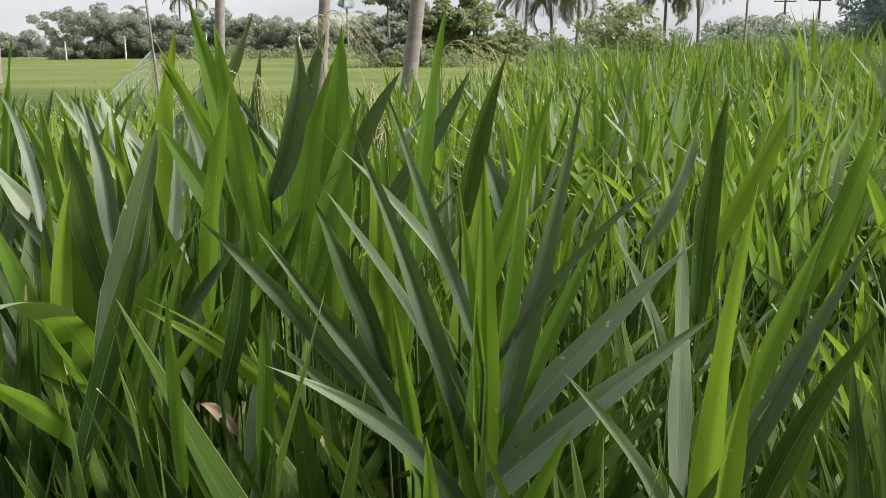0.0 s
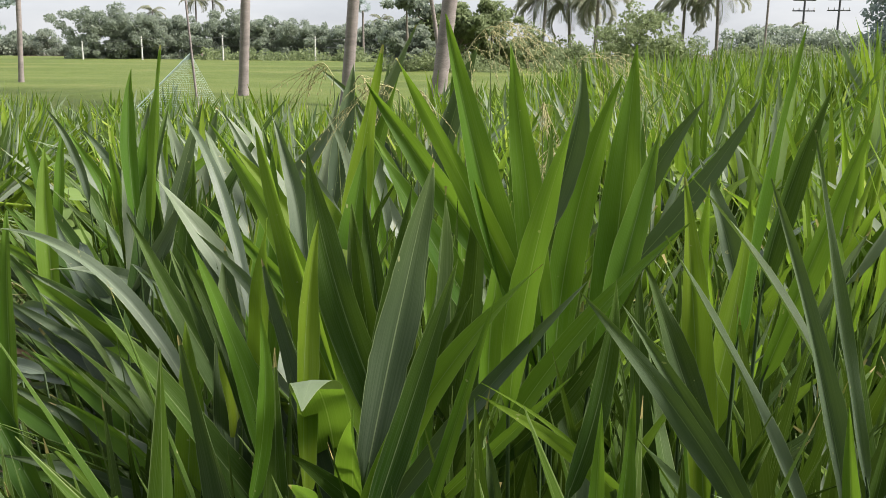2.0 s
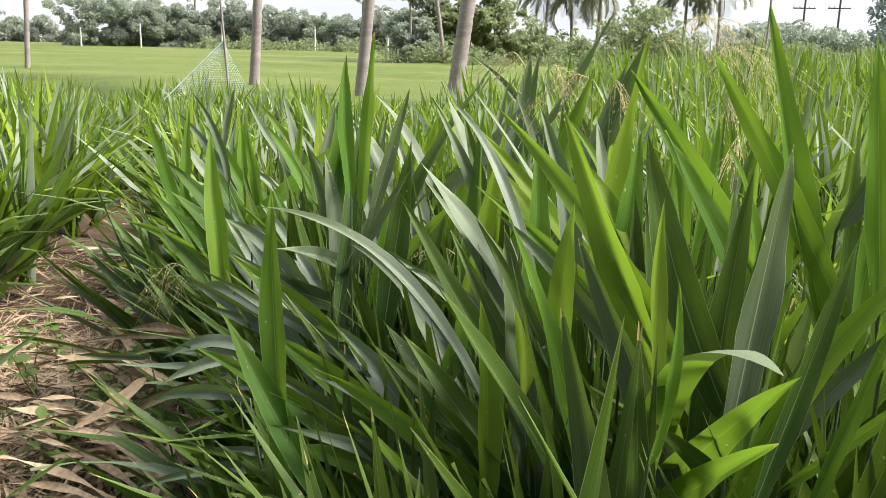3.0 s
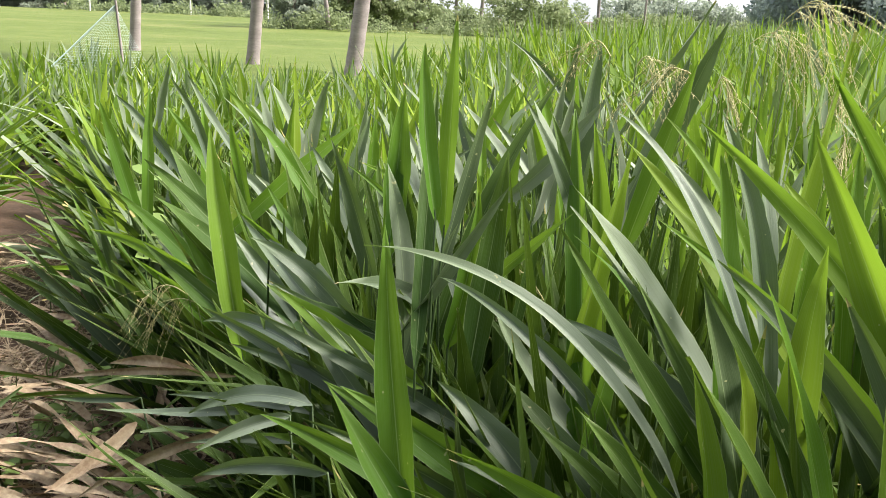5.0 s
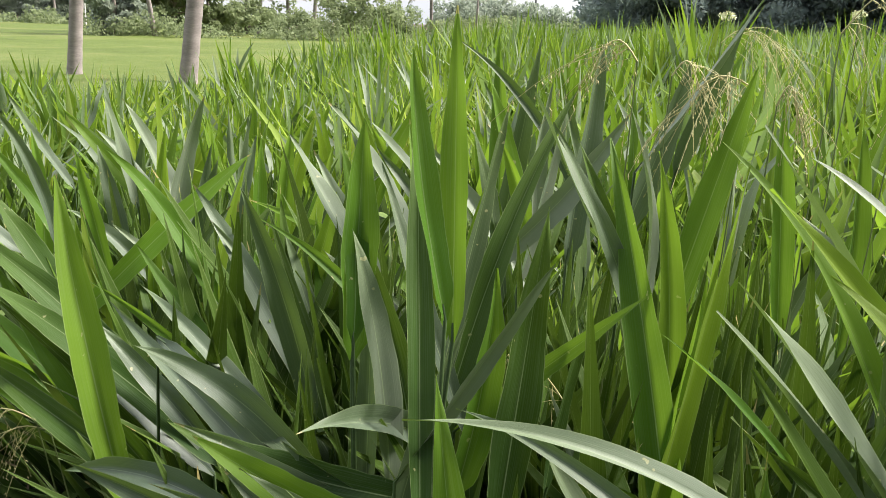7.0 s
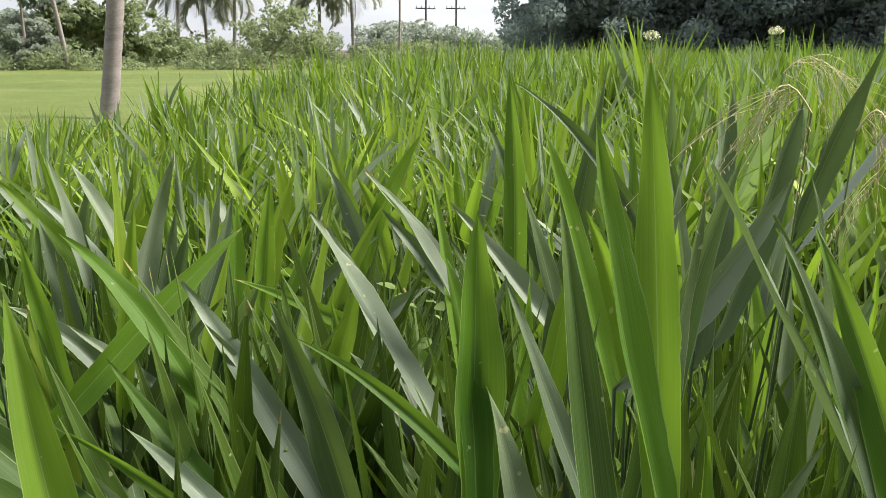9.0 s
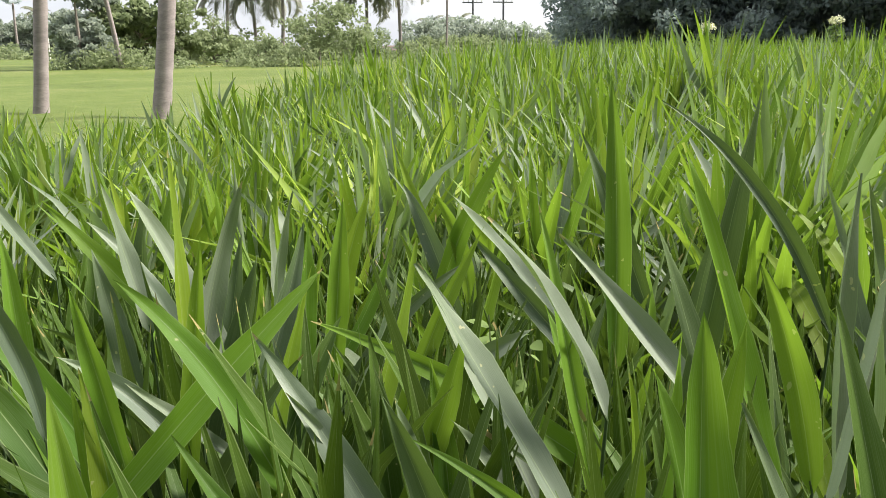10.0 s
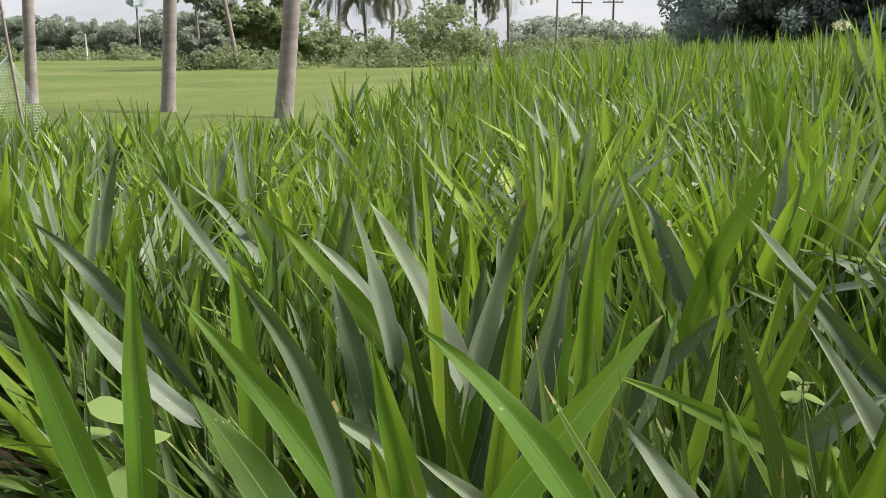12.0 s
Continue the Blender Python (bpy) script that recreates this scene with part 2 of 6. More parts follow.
def field_material():
    m, nt, b = mat("rice_field")
    pos = nt.nodes.new("ShaderNodeNewGeometry").outputs["Position"]
    mp = nt.nodes.new("ShaderNodeMapping")
    mp.inputs["Scale"].default_value = (0.35, 1.0, 1.0)
    nt.links.new(pos, mp.inputs["Vector"])
    n1, n2, n3 = noise_node(nt, 0.12, 4, 0.6, mp.outputs[0]), noise_node(nt, 1.3, 4, 0.6, pos), noise_node(nt, 14.0, 3, 0.6, pos)
    f = math_node(nt, "ADD", math_node(nt, "MULTIPLY", n1, 0.5), math_node(nt, "ADD", math_node(nt, "MULTIPLY", n2, 0.25), math_node(nt, "MULTIPLY", n3, 0.25)))
    nt.links.new(ramp(nt, f, [(0.36, (0.060, 0.082, 0.016)), (0.5, (0.090, 0.122, 0.025)), (0.64, (0.150, 0.156, 0.052))]), b.inputs["Base Color"])
    b.inputs["Roughness"].default_value = 0.85
    b.inputs["Specular IOR Level"].default_value = 0.15
    bump(nt, b, f, 0.8, 0.15)
    return m


M_FIELD = field_material()


# ---- mesh helpers ----
def mesh_from(name, verts, faces, material, uvs=None, smooth=True):
    me = bpy.data.meshes.new(name)
    verts, faces = np.asarray(verts, np.float32), np.asarray(faces, np.int32)
    n, k = faces.shape
    me.vertices.add(len(verts))
    me.vertices.foreach_set("co", verts.ravel())
    me.loops.add(n * k)
    me.loops.foreach_set("vertex_index", faces.ravel())
    me.polygons.add(n)
    me.polygons.foreach_set("loop_start", np.arange(0, n * k, k, dtype=np.int32))
    me.polygons.foreach_set("use_smooth", np.full(n, smooth))
    if uvs is not None:
        lay = me.uv_layers.new(name="UVMap")
        lay.data.foreach_set("uv", np.asarray(uvs, np.float32)[faces.ravel()].ravel())
    me.materials.append(material)
    me.update(calc_edges=True)
    return me


def thing(name, label, category, group="", kind="", at=(0, 0, 0)):
    e = new(name)
    e.empty_display_size = 0.1
    e.location = at
    return tagged(e, label, category, group, kind)


def child(name, me, parent, label=""):
    ob = new(name, me)
    ob.parent = parent
    if label:
        ob["label"] = label
    return ob


def grid_faces(rows, cols):
    r, c = np.meshgrid(np.arange(rows - 1), np.arange(cols - 1), indexing="ij")
    a = (r * cols + c).ravel()
    return np.stack([a, a + 1, a + cols + 1, a + cols], 1)


def tube(points, radii, sides=8):
    """Verts and quads of a tapered tube along points."""
    pts = np.asarray(points, float)
    tan = np.gradient(pts, axis=0)
    tan /= np.linalg.norm(tan, axis=1)[:, None]
    ref = np.array([0.31, 0.95, 0.05])
    a = np.cross(tan, ref)
    a /= np.linalg.norm(a, axis=1)[:, None]
    b = np.cross(tan, a)
    ang = np.linspace(0, 2 * np.pi, sides, endpoint=False)
    ring = a[:, None] * np.cos(ang)[None, :, None] + b[:, None] * np.sin(ang)[None, :, None]
    v = (pts[:, None] + ring * np.asarray(radii, float)[:, None, None]).reshape(-1, 3)
    r, c = np.meshgrid(np.arange(len(pts) - 1), np.arange(sides), indexing="ij")
    n = (c + 1) % sides
    f = np.stack([r * sides + c, r * sides + n, (r + 1) * sides + n, (r + 1) * sides + c], -1).reshape(-1, 4)
    return v, f


def join(pieces):
    vs, fs, o = [], [], 0
    for v, f in pieces:
        vs.append(np.asarray(v))
        fs.append(np.asarray(f) + o)
        o += len(v)
    return np.concatenate(vs), np.concatenate(fs)


def leaf_cards(rng, centres, size, flat=0.0):
    """Pointed little leaves, each two triangles folded along the middle (as one quad strip), turned at random."""
    n = len(centres)
    d = rng.normal(size=(n, 3))
    d[:, 2] = d[:, 2] * (1 - flat) - 0.35
    d /= np.linalg.norm(d, axis=1)[:, None]
    s = np.cross(d, rng.normal(size=(n, 3)))
    s /= np.linalg.norm(s, axis=1)[:, None]
    k = (size * rng.uniform(0.6, 1.4, n))[:, None]
    c = np.asarray(centres)
    v = np.stack([c - d * k, c + s * k * 0.55, c + d * k, c - s * k * 0.55], 1).reshape(-1, 3)
    return v, np.arange(4 * n).reshape(n, 4)


def blob_points(rng, centre, radius, n):
    """Points mostly in the outer shell of a lumpy ball."""
    d = rng.normal(size=(n, 3))
    d /= np.linalg.norm(d, axis=1)[:, None]
    r = rng.uniform(0.35, 1.0, n) ** 0.5
    return np.asarray(centre) + d * (r * rng.uniform(0.8, 1.1, n))[:, None] * np.asarray(radius)


# ---- one grass leaf ----
def leaf_shape(length, width, bend, lean, fold, twist, segs, cols, wave=0.0, seed=0):
    """A long pointed leaf from the origin, leaning and bending towards +x; rows of verts along it."""
    rng = np.random.default_rng(seed)
    s = np.linspace(0, 1, segs + 1)
    th = lean + bend * s ** 1.6
    ds = length / segs
    mid = 0.5 * (th[1:] + th[:-1])
    x = np.concatenate([[0], np.cumsum(np.sin(mid) * ds)])
    z = np.concatenate([[0], np.cumsum(np.cos(mid) * ds)])
    w = width * (0.55 + 0.45 * np.sin(np.pi / 2 * np.minimum(1, s / 0.40))) * (1 - np.clip((s - 0.36) / 0.64, 0, 1) ** 1.55)
    w = np.maximum(w, width * 0.02)
    u = np.linspace(-1, 1, cols)
    ph, amp = rng.uniform(0, 6.28), wave
    tw = twist * s ** 1.3
    nx, nz = -np.cos(th), np.sin(th)          # the face that looks up and back
    side = w[:, None] / 2 * u[None]
    side = side * (1 + rng.normal(0, 0.035, (segs + 1, 1)) * (np.abs(u) > 0.9)[None] * np.where(u > 0, 1.0, -0.7)[None])
    lift = np.abs(side) * fold * (1 - 0.45 * s[:, None])
    lift = lift + amp * width * np.abs(u[None]) ** 2 * np.sin(s[:, None] * 16 + ph + u[None] * 1.3)
    y = side * np.cos(tw)[:, None] - lift * np.sin(tw)[:, None]
    up = side * np.sin(tw)[:, None] + lift * np.cos(tw)[:, None]
    v = np.stack([x[:, None] + nx[:, None] * up, y, z[:, None] + nz[:, None] * up], -1).reshape(-1, 3)
    uv = np.stack(np.broadcast_arrays((u[None] + 1) / 2, s[:, None]), -1).reshape(-1, 2)
    return v, grid_faces(segs + 1, cols), uv


# the worn track through the crop, as a line of x, y
TRACK = np.array([(-0.9, -9.5), (-0.45, -3.0), (-0.55, -0.6), (-1.2, 0.7), (-1.75, 2.0), (-2.1, 2.8), (-2.26, 3.5), (-2.55, 4.6), (-3.0, 6.4), (-3.4, 9.0)])


def track_gap(x, y):
    """Distance from the middle of the track."""
    p = np.stack([np.asarray(x, float), np.asarray(y, float)], -1)
    best = np.full(p.shape[:-1], 1e9)
    for a, b in zip(TRACK[:-1], TRACK[1:]):
        ab = b - a
        k = np.clip(((p - a) @ ab) / (ab @ ab), 0, 1)
        best = np.minimum(best, np.linalg.norm(p - a - k[..., None] * ab, axis=-1))
    return best


def crop_height(x, y):
    """How high the leaf tips stand over the ground."""
    x, y = np.asarray(x, float), np.asarray(y, float)
    right = np.clip((x + 0.15 * y - 0.8) / 4.5, 0, 1)
    far = np.clip((y - 3.2) / 5.0, 0, 1)
    base = 1.30 - 0.32 * far * (1 - right) + 0.28 * far * right
    tuft = np.maximum(0, np.sin(x * 1.7 + 2.0 * np.sin(y * 0.8)) * np.sin(y * 1.1 - x * 0.6)) ** 2
    return base + 0.45 * far * right * (tuft - 0.2) + 0.07 * np.sin(x * 2.1 + y * 1.3) + 0.05 * np.sin(x * 5.3 - y * 3.7)


# ---- ground ----
rng = np.random.default_rng(4)
gx, gy = np.concatenate([np.linspace(-500, -12, 14), np.linspace(-10, 10, 90), np.linspace(12, 500, 14)]), np.concatenate([np.linspace(-300, -6, 10), np.linspace(-5, 14, 90), np.linspace(16, 900, 16)])
GX, GY = np.meshgrid(gx, gy)
near = (np.abs(GX) < 11) & (GY > -5.5) & (GY < 15)
GZ = np.where(near, 0.025 * np.sin(GX * 3.1 + 0.7 * GY) * np.sin(GY * 2.3) + 0.012 * rng.normal(size=GX.shape) - 0.04 * np.exp(-(track_gap(GX, GY) / 0.3) ** 2), 0)
ground = new("ground", mesh_from("ground", np.stack([GX, GY, GZ], -1).reshape(-1, 3), grid_faces(*GX.shape), M_SOIL))
tagged(ground, "brown bare soil under the crop with dry litter", "ground", kind="structure")

# the rice field beyond the crop: a low green sheet
fx, fy = np.linspace(-170, 120, 120), np.linspace(14.5, 175, 90)
FX, FY = np.meshgrid(fx, fy)
FZ = 0.30 + 0.05 * np.sin(FX * 0.8) * np.sin(FY * 0.6) + 0.03 * rng.normal(size=FX.shape)
field = new("field", mesh_from("field", np.stack([FX, FY, FZ], -1).reshape(-1, 3), grid_faces(*FX.shape), M_FIELD))
tagged(field, "flat pale green rice field reaching to the far woods", "field", kind="structure")
# ---- trees ----
def at_bearing(deg, dist, z=0.0):
    return Vector((-1.64 + dist * math.sin(radians(deg)), 2.31 + dist * math.cos(radians(deg)), z))


def palm_crown(parent, top, seed, fronds=18, reach=2.6, droop=1.0):
    r = np.random.default_rng(seed)
    pieces, ribs = [], []
    for i in range(fronds):
        az = i * 2.4 + r.uniform(-0.2, 0.2)
        el = r.uniform(-0.5, 1.15)
        L = reach * r.uniform(0.8, 1.1)
        s = np.linspace(0, 1, 9)
        pitch = el - droop * 1.5 * s ** 1.3
        step = L / 8
        mid = 0.5 * (pitch[1:] + pitch[:-1])
        h = np.concatenate([[0], np.cumsum(np.cos(mid) * step)])
        z = np.concatenate([[0], np.cumsum(np.sin(mid) * step)])
        p = np.stack([h * math.cos(az), h * math.sin(az), z], -1)
        ribs.append(tube(p, np.linspace(0.03, 0.008, 9) * reach / 2.6, 4))
        sd = np.array([-math.sin(az), math.cos(az), 0])
        out = np.array([math.cos(az), math.sin(az), 0])
        m = 26
        q = np.linspace(0.14, 0.99, m)
        c = np.stack([np.interp(q, s, p[:, k]) for k in range(3)], -1)
        for sign in (-1, 1):
            ln = (0.62 * np.sin(np.pi * (0.12 + 0.8 * q)) * reach / 2.6 * r.uniform(0.8, 1.15, m))[:, None]
            tip = c + sd * sign * ln * 0.72 + out * ln * 0.42 + np.array([0, 0, -1]) * ln * (0.45 + 0.35 * r.uniform(0, 1, (m, 1)))
            wv = out * 0.045 * reach / 2.6
            mid_p = (c + tip) / 2 + np.array([0, 0, 0.03])
            v = np.stack([c - wv * 0.5, c + wv * 0.5, mid_p + wv, tip, mid_p - wv], 1)
            quad = np.stack([v[:, 0], v[:, 1], v[:, 2], v[:, 4]], 1).reshape(-1, 3)
            tri = np.stack([v[:, 4], v[:, 2], v[:, 3], v[:, 3]], 1).reshape(-1, 3)
            pieces.append((quad, np.arange(4 * m).reshape(m, 4)))
            pieces.append((np.stack([v[:, 4], v[:, 2], v[:, 3] + wv * 0.1, v[:, 3] - wv * 0.1], 1).reshape(-1, 3), np.arange(4 * m).reshape(m, 4)))
    v, f = join(pieces)
    c1 = child("crown", mesh_from("crown", v, f, M_PALMLEAF), parent, "drooping feathery green fronds")
    c1.location = top
    v, f = join(ribs)
    c2 = child("frond_ribs", mesh_from("frond_ribs", v, f, M_STALK), parent)
    c2.location = top


def palm(name, label, base, top, r0, r1, seed, reach=2.6, group="palms", fronds=18, droop=1.0, flare=1.5):
    """A ringed, slightly curved trunk from base to top with a crown of fronds."""
    e = thing(name, label, "palm tree", group, at=base)
    top = Vector(top) - Vector(base)
    k = 64
    s = np.linspace(0, 1, k)
    bow = np.sin(np.pi * s) * 0.012 * top.length
    pts = np.stack([top.x * s + bow, top.y * s, top.z * s - 0.15 * (1 - s)], -1)
    rad = (r0 + (r1 - r0) * s) * (1 + (flare - 1) * np.exp(-s * top.length / 0.35))
    rad = rad * (1 + 0.045 * (np.arange(k) % 2))
    v, f = tube(pts, rad, 14)
    child("trunk", mesh_from("trunk", v, f, M_TRUNK), e, "grey ringed trunk")
    palm_crown(e, top, seed, fronds, reach, droop)
    return e


def tree(name, label, base, height, spread, leaf, count, material, seed, trunk_r=0.16, low=0.3, group="", bark=None):
    """A tapered trunk, forking limbs and a crown of clumps of small leaves with gaps."""
    r = np.random.default_rng(seed)
    e = thing(name, label, "tree", group, at=base)
    pieces = []
    s = np.linspace(0, 1, 8)
    wob = r.normal(0, 0.05 * spread, 2)
    main = np.stack([wob[0] * s ** 2, wob[1] * s ** 2, height * 0.78 * s - 0.1], -1)
    pieces.append(tube(main, trunk_r * (1 - 0.8 * s), 9))
    ends = [main[-1]]
    for i in range(11):
        st = r.uniform(low, 0.72)
        p0 = np.array([np.interp(st, s, main[:, k]) for k in range(3)])
        az, up = i * 2.4 + r.uniform(-0.4, 0.4), r.uniform(0.25, 0.9)
        L = spread * r.uniform(0.55, 1.0)
        q = np.linspace(0, 1, 6)
        p = p0 + np.stack([np.cos(az) * L * q, np.sin(az) * L * q, up * L * q ** 1.2 * 0.8], -1) + r.normal(0, 0.03 * L, (6, 3)) * q[:, None]
        pieces.append(tube(p, trunk_r * 0.42 * (1 - 0.85 * q), 6))
        ends += [p[-1], p[3]]
    v, f = join(pieces)
    child("trunk", mesh_from("trunk", v, f, bark or M_BARK), e)
    pts = []
    for k in range(46):
        base_end = ends[int(r.integers(0, len(ends)))]
        ends.append(np.asarray(base_end) + r.normal(0, 0.22 * spread, 3) * (1, 1, 0.8))
    per = count // len(ends)
    for c in ends:
        rad = spread * r.uniform(0.12, 0.32)
        pts.append(blob_points(r, c, (rad * 1.2, rad * 1.2, rad * 0.75), per))
    v, f = leaf_cards(r, np.concatenate(pts), leaf)
    child("crown", mesh_from("crown", v, f, material, smooth=False), e)
    return e


def thicket(name, label, category, line, height, depth, leaf, per_m, material, seed, blob=1.6):
    """A belt of bushes or wood along a line of x, y: heaps of leafy clumps of uneven height."""
    r = np.random.default_rng(seed)
    line = np.asarray(line, float)
    seg = np.linalg.norm(np.diff(line, axis=0), axis=1)
    cum = np.concatenate([[0], np.cumsum(seg)])
    pts = []
    t = 0.0
    while t < cum[-1]:
        c = np.array([np.interp(t, cum, line[:, 0]), np.interp(t, cum, line[:, 1])])
        h = height(t / cum[-1]) * r.uniform(0.78, 1.12)
        for k in range(max(2, int(h / blob * 2.3))):
            z = h * (k + r.uniform(0.2, 0.8)) / max(2, int(h / blob * 2.3))
            o = r.normal(0, depth / 2.5, 2)
            rad = blob * r.uniform(0.6, 1.15)
            z = min(z, h - rad * 0.6)
            pts.append(blob_points(r, (c[0] + o[0], c[1] + o[1], max(z, rad * 0.3)), (rad, rad, rad * 0.8), int(per_m * rad * rad)))
        t += blob * 0.75
    pts = np.concatenate(pts)
    pts = pts[pts[:, 2] > -0.05]
    v, f = leaf_cards(r, pts, leaf)
    ob = new(name, mesh_from(name, v, f, material, smooth=False))
    return tagged(ob, label, category, kind="stuff")


# three coconut trunks at the rim of the crop
palm("coconut_palm", "tall coconut palm with a smooth grey trunk at the field rim", (-6.73, 27.3, 0), (-6.36, 27.4, 11.0), 0.145, 0.12, 11, 3.0, "palms at the rim")
palm("coconut_palm", "tall coconut palm with a leaning grey trunk at the field rim", (-3.02, 22.4, 0), (-2.39, 22.4, 10.5), 0.145, 0.115, 12, 3.0, "palms at the rim")
palm("coconut_palm", "thick coconut palm with a ringed grey trunk at the field rim", (-0.74, 19.4, 0), (0.19, 19.6, 10.0), 0.165, 0.13, 13, 3.0, "palms at the rim")
palm("areca_palm", "slender dark areca palm with a thin straight trunk", (-17.7, 36.0, 0), (-17.4, 36.0, 12.0), 0.10, 0.08, 14, 1.6, "palms at the rim", 12)


def from_start(deg, dist, z=0.0):
    return Vector((dist * math.sin(radians(deg)), dist * math.cos(radians(deg)), z))


# far woods over the rice field
def belt(a, b, d0, d1, steps=8):
    return [tuple(from_start(a + (b - a) * i / steps, d0 + (d1 - d0) * i / steps).xy) for i in range(steps + 1)]


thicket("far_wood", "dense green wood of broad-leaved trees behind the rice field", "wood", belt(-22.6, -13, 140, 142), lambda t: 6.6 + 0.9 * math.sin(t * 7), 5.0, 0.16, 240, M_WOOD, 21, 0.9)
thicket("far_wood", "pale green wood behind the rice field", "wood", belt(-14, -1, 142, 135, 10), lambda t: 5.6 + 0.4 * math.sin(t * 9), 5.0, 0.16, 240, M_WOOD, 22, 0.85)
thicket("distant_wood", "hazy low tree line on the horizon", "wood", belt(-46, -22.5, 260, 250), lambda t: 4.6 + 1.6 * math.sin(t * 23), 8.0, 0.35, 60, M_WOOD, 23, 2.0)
thicket("shrubs", "row of green shrubs at the foot of the woods", "shrubs", belt(-16, 3, 128, 105), lambda t: 1.3 + 0.8 * max(0, math.sin(t * 40)), 3.0, 0.22, 40, M_HEDGE, 24, 0.9)
for i, (b, d, h, s) in enumerate(((-16.3, 150, 10.0, 2.4), (-15.3, 152, 9.9, 2.4), (-18.8, 150, 8.0, 2.0), (-5.1, 140, 6.8, 1.9), (-3.4, 138, 6.4, 1.8))):
    p = from_start(b, d)
    palm("far_palm", "distant coconut palm over the wood", p, p + Vector((0.4, 0, h - 0.5)), 0.16, 0.12, 40 + i, s * 1.25, "far palms", 16, 1.2)


def palmyra(base, h):
    """A fan palm: straight trunk and a round head of stiff fans."""
    e = thing("palmyra_palm", "fan palm with a dark round head over the wood", "palm tree", "far palms", at=base)
    s = np.linspace(0, 1, 12)
    v, f = tube(np.stack([0 * s, 0.02 * s, h * s], -1), 0.2 - 0.07 * s, 10)
    child("trunk", mesh_from("trunk", v, f, M_TRUNK), e)
    r = np.random.default_rng(5)
    pieces = []
    for i in range(34):
        d = r.normal(size=3)
        d /= np.linalg.norm(d)
        d[2] = d[2] * 0.7 + 0.15
        c = np.array([0, 0, h + 0.5]) + d * 0.75
        side = np.cross(d, r.normal(size=3))
        side /= np.linalg.norm(side)
        for k in range(9):
            a = (k - 4) * 0.28
            tip = c + (d * math.cos(a) + side * math.sin(a)) * 0.6
            w = (side * math.cos(a) - d * math.sin(a)) * 0.05
            pieces.append((np.array([c - w * 0.3, c + w * 0.3, tip + w, tip - w]), np.arange(4).reshape(1, 4)))
    v, f = join(pieces)
    child("crown", mesh_from("crown", v, f, M_DARKWOOD), e)


palmyra(from_start(-6.1, 132), 7.2)

# white-walled farm buildings far off
for i, (b, d, w) in enumerate(((-25.7, 300, 5.0), (-24.9, 300, 4.0))):
    p = from_start(b, d)
    house = thing("farm_house", "far white-walled farm house under a low roof", "house", "far houses", at=p)
    bm = bmesh.new()
    bmesh.ops.create_cube(bm, size=1, matrix=Matrix.LocRotScale((0, 0, 1.3), None, (w, 4, 2.6)))
    me = bpy.data.meshes.new("wall")
    bm.to_mesh(me)
    bm.free()
    me.materials.append(M_WHITE)
    child("wall", me, house)
    roof = mesh_from("roof", [(-w / 2 - 0.4, -2.5, 2.55), (w / 2 + 0.4, -2.5, 2.55), (w / 2 + 0.4, 0, 3.5), (-w / 2 - 0.4, 0, 3.5),
                              (-w / 2 - 0.4, 2.5, 2.55), (w / 2 + 0.4, 2.5, 2.55)], [(0, 1, 2, 3), (3, 2, 5, 4), (0, 4, 5, 1)], M_ROOF, smooth=False)
    child("roof", roof, house)
    for k in (-0.25, 0.25):
        bm = bmesh.new()
        bmesh.ops.create_cube(bm, size=1, matrix=Matrix.LocRotScale((k * w, -2.02, 1.4), None, (0.9, 0.06, 1.1)))
        me = bpy.data.meshes.new("window")
        bm.to_mesh(me)
        bm.free()
        me.materials.append(M_STEEL)
        child("window", me, house)

# a row of pale concrete posts with two wires at the edge of the woods
posts = []
for b, d, h in ((-22.7, 128, 2.7), (-19.4, 124, 3.3), (-14.7, 120, 3.5), (-9.1, 116, 3.4), (-4.6, 108, 3.3), (-1.2, 100, 3.4)):
    p = from_start(b, d)
    e = thing("concrete_post", "pale concrete post carrying two wires by the wood", "post", "wire posts", at=p)
    v, f = tube([(0, 0, 0), (0, 0, h)], [0.12, 0.085], 8)
    child("shaft", mesh_from("shaft", v, f, M_CONCRETE), e)
    for z in (h - 0.3, h - 1.3):
        v, f = tube([(0, -0.18, z), (0, 0.0, z + 0.02)], [0.05, 0.05], 6)
        child("insulator", mesh_from("insulator", v, f, M_STEEL), e)
    posts.append((p, h))
for k, drop in (("upper", 0.3), ("lower", 1.3)):
    pieces = []
    for (p, h), (q, g) in zip(posts[:-1], posts[1:]):
        s = np.linspace(0, 1, 12)
        a, c = np.array(p), np.array(q)
        pts = a[None] * (1 - s[:, None]) + c[None] * s[:, None]
        pts[:, 2] = (h - drop) * (1 - s) + (g - drop) * s - 0.5 * s * (1 - s)
        pts[:, 1] -= 0.18
        pieces.append(tube(pts, np.full(12, 0.018), 4))
    v, f = join(pieces)
    tagged(new("wire", mesh_from("wire", v, f, M_STEEL)), "thin grey wire strung along the concrete posts", "wire", "wires")

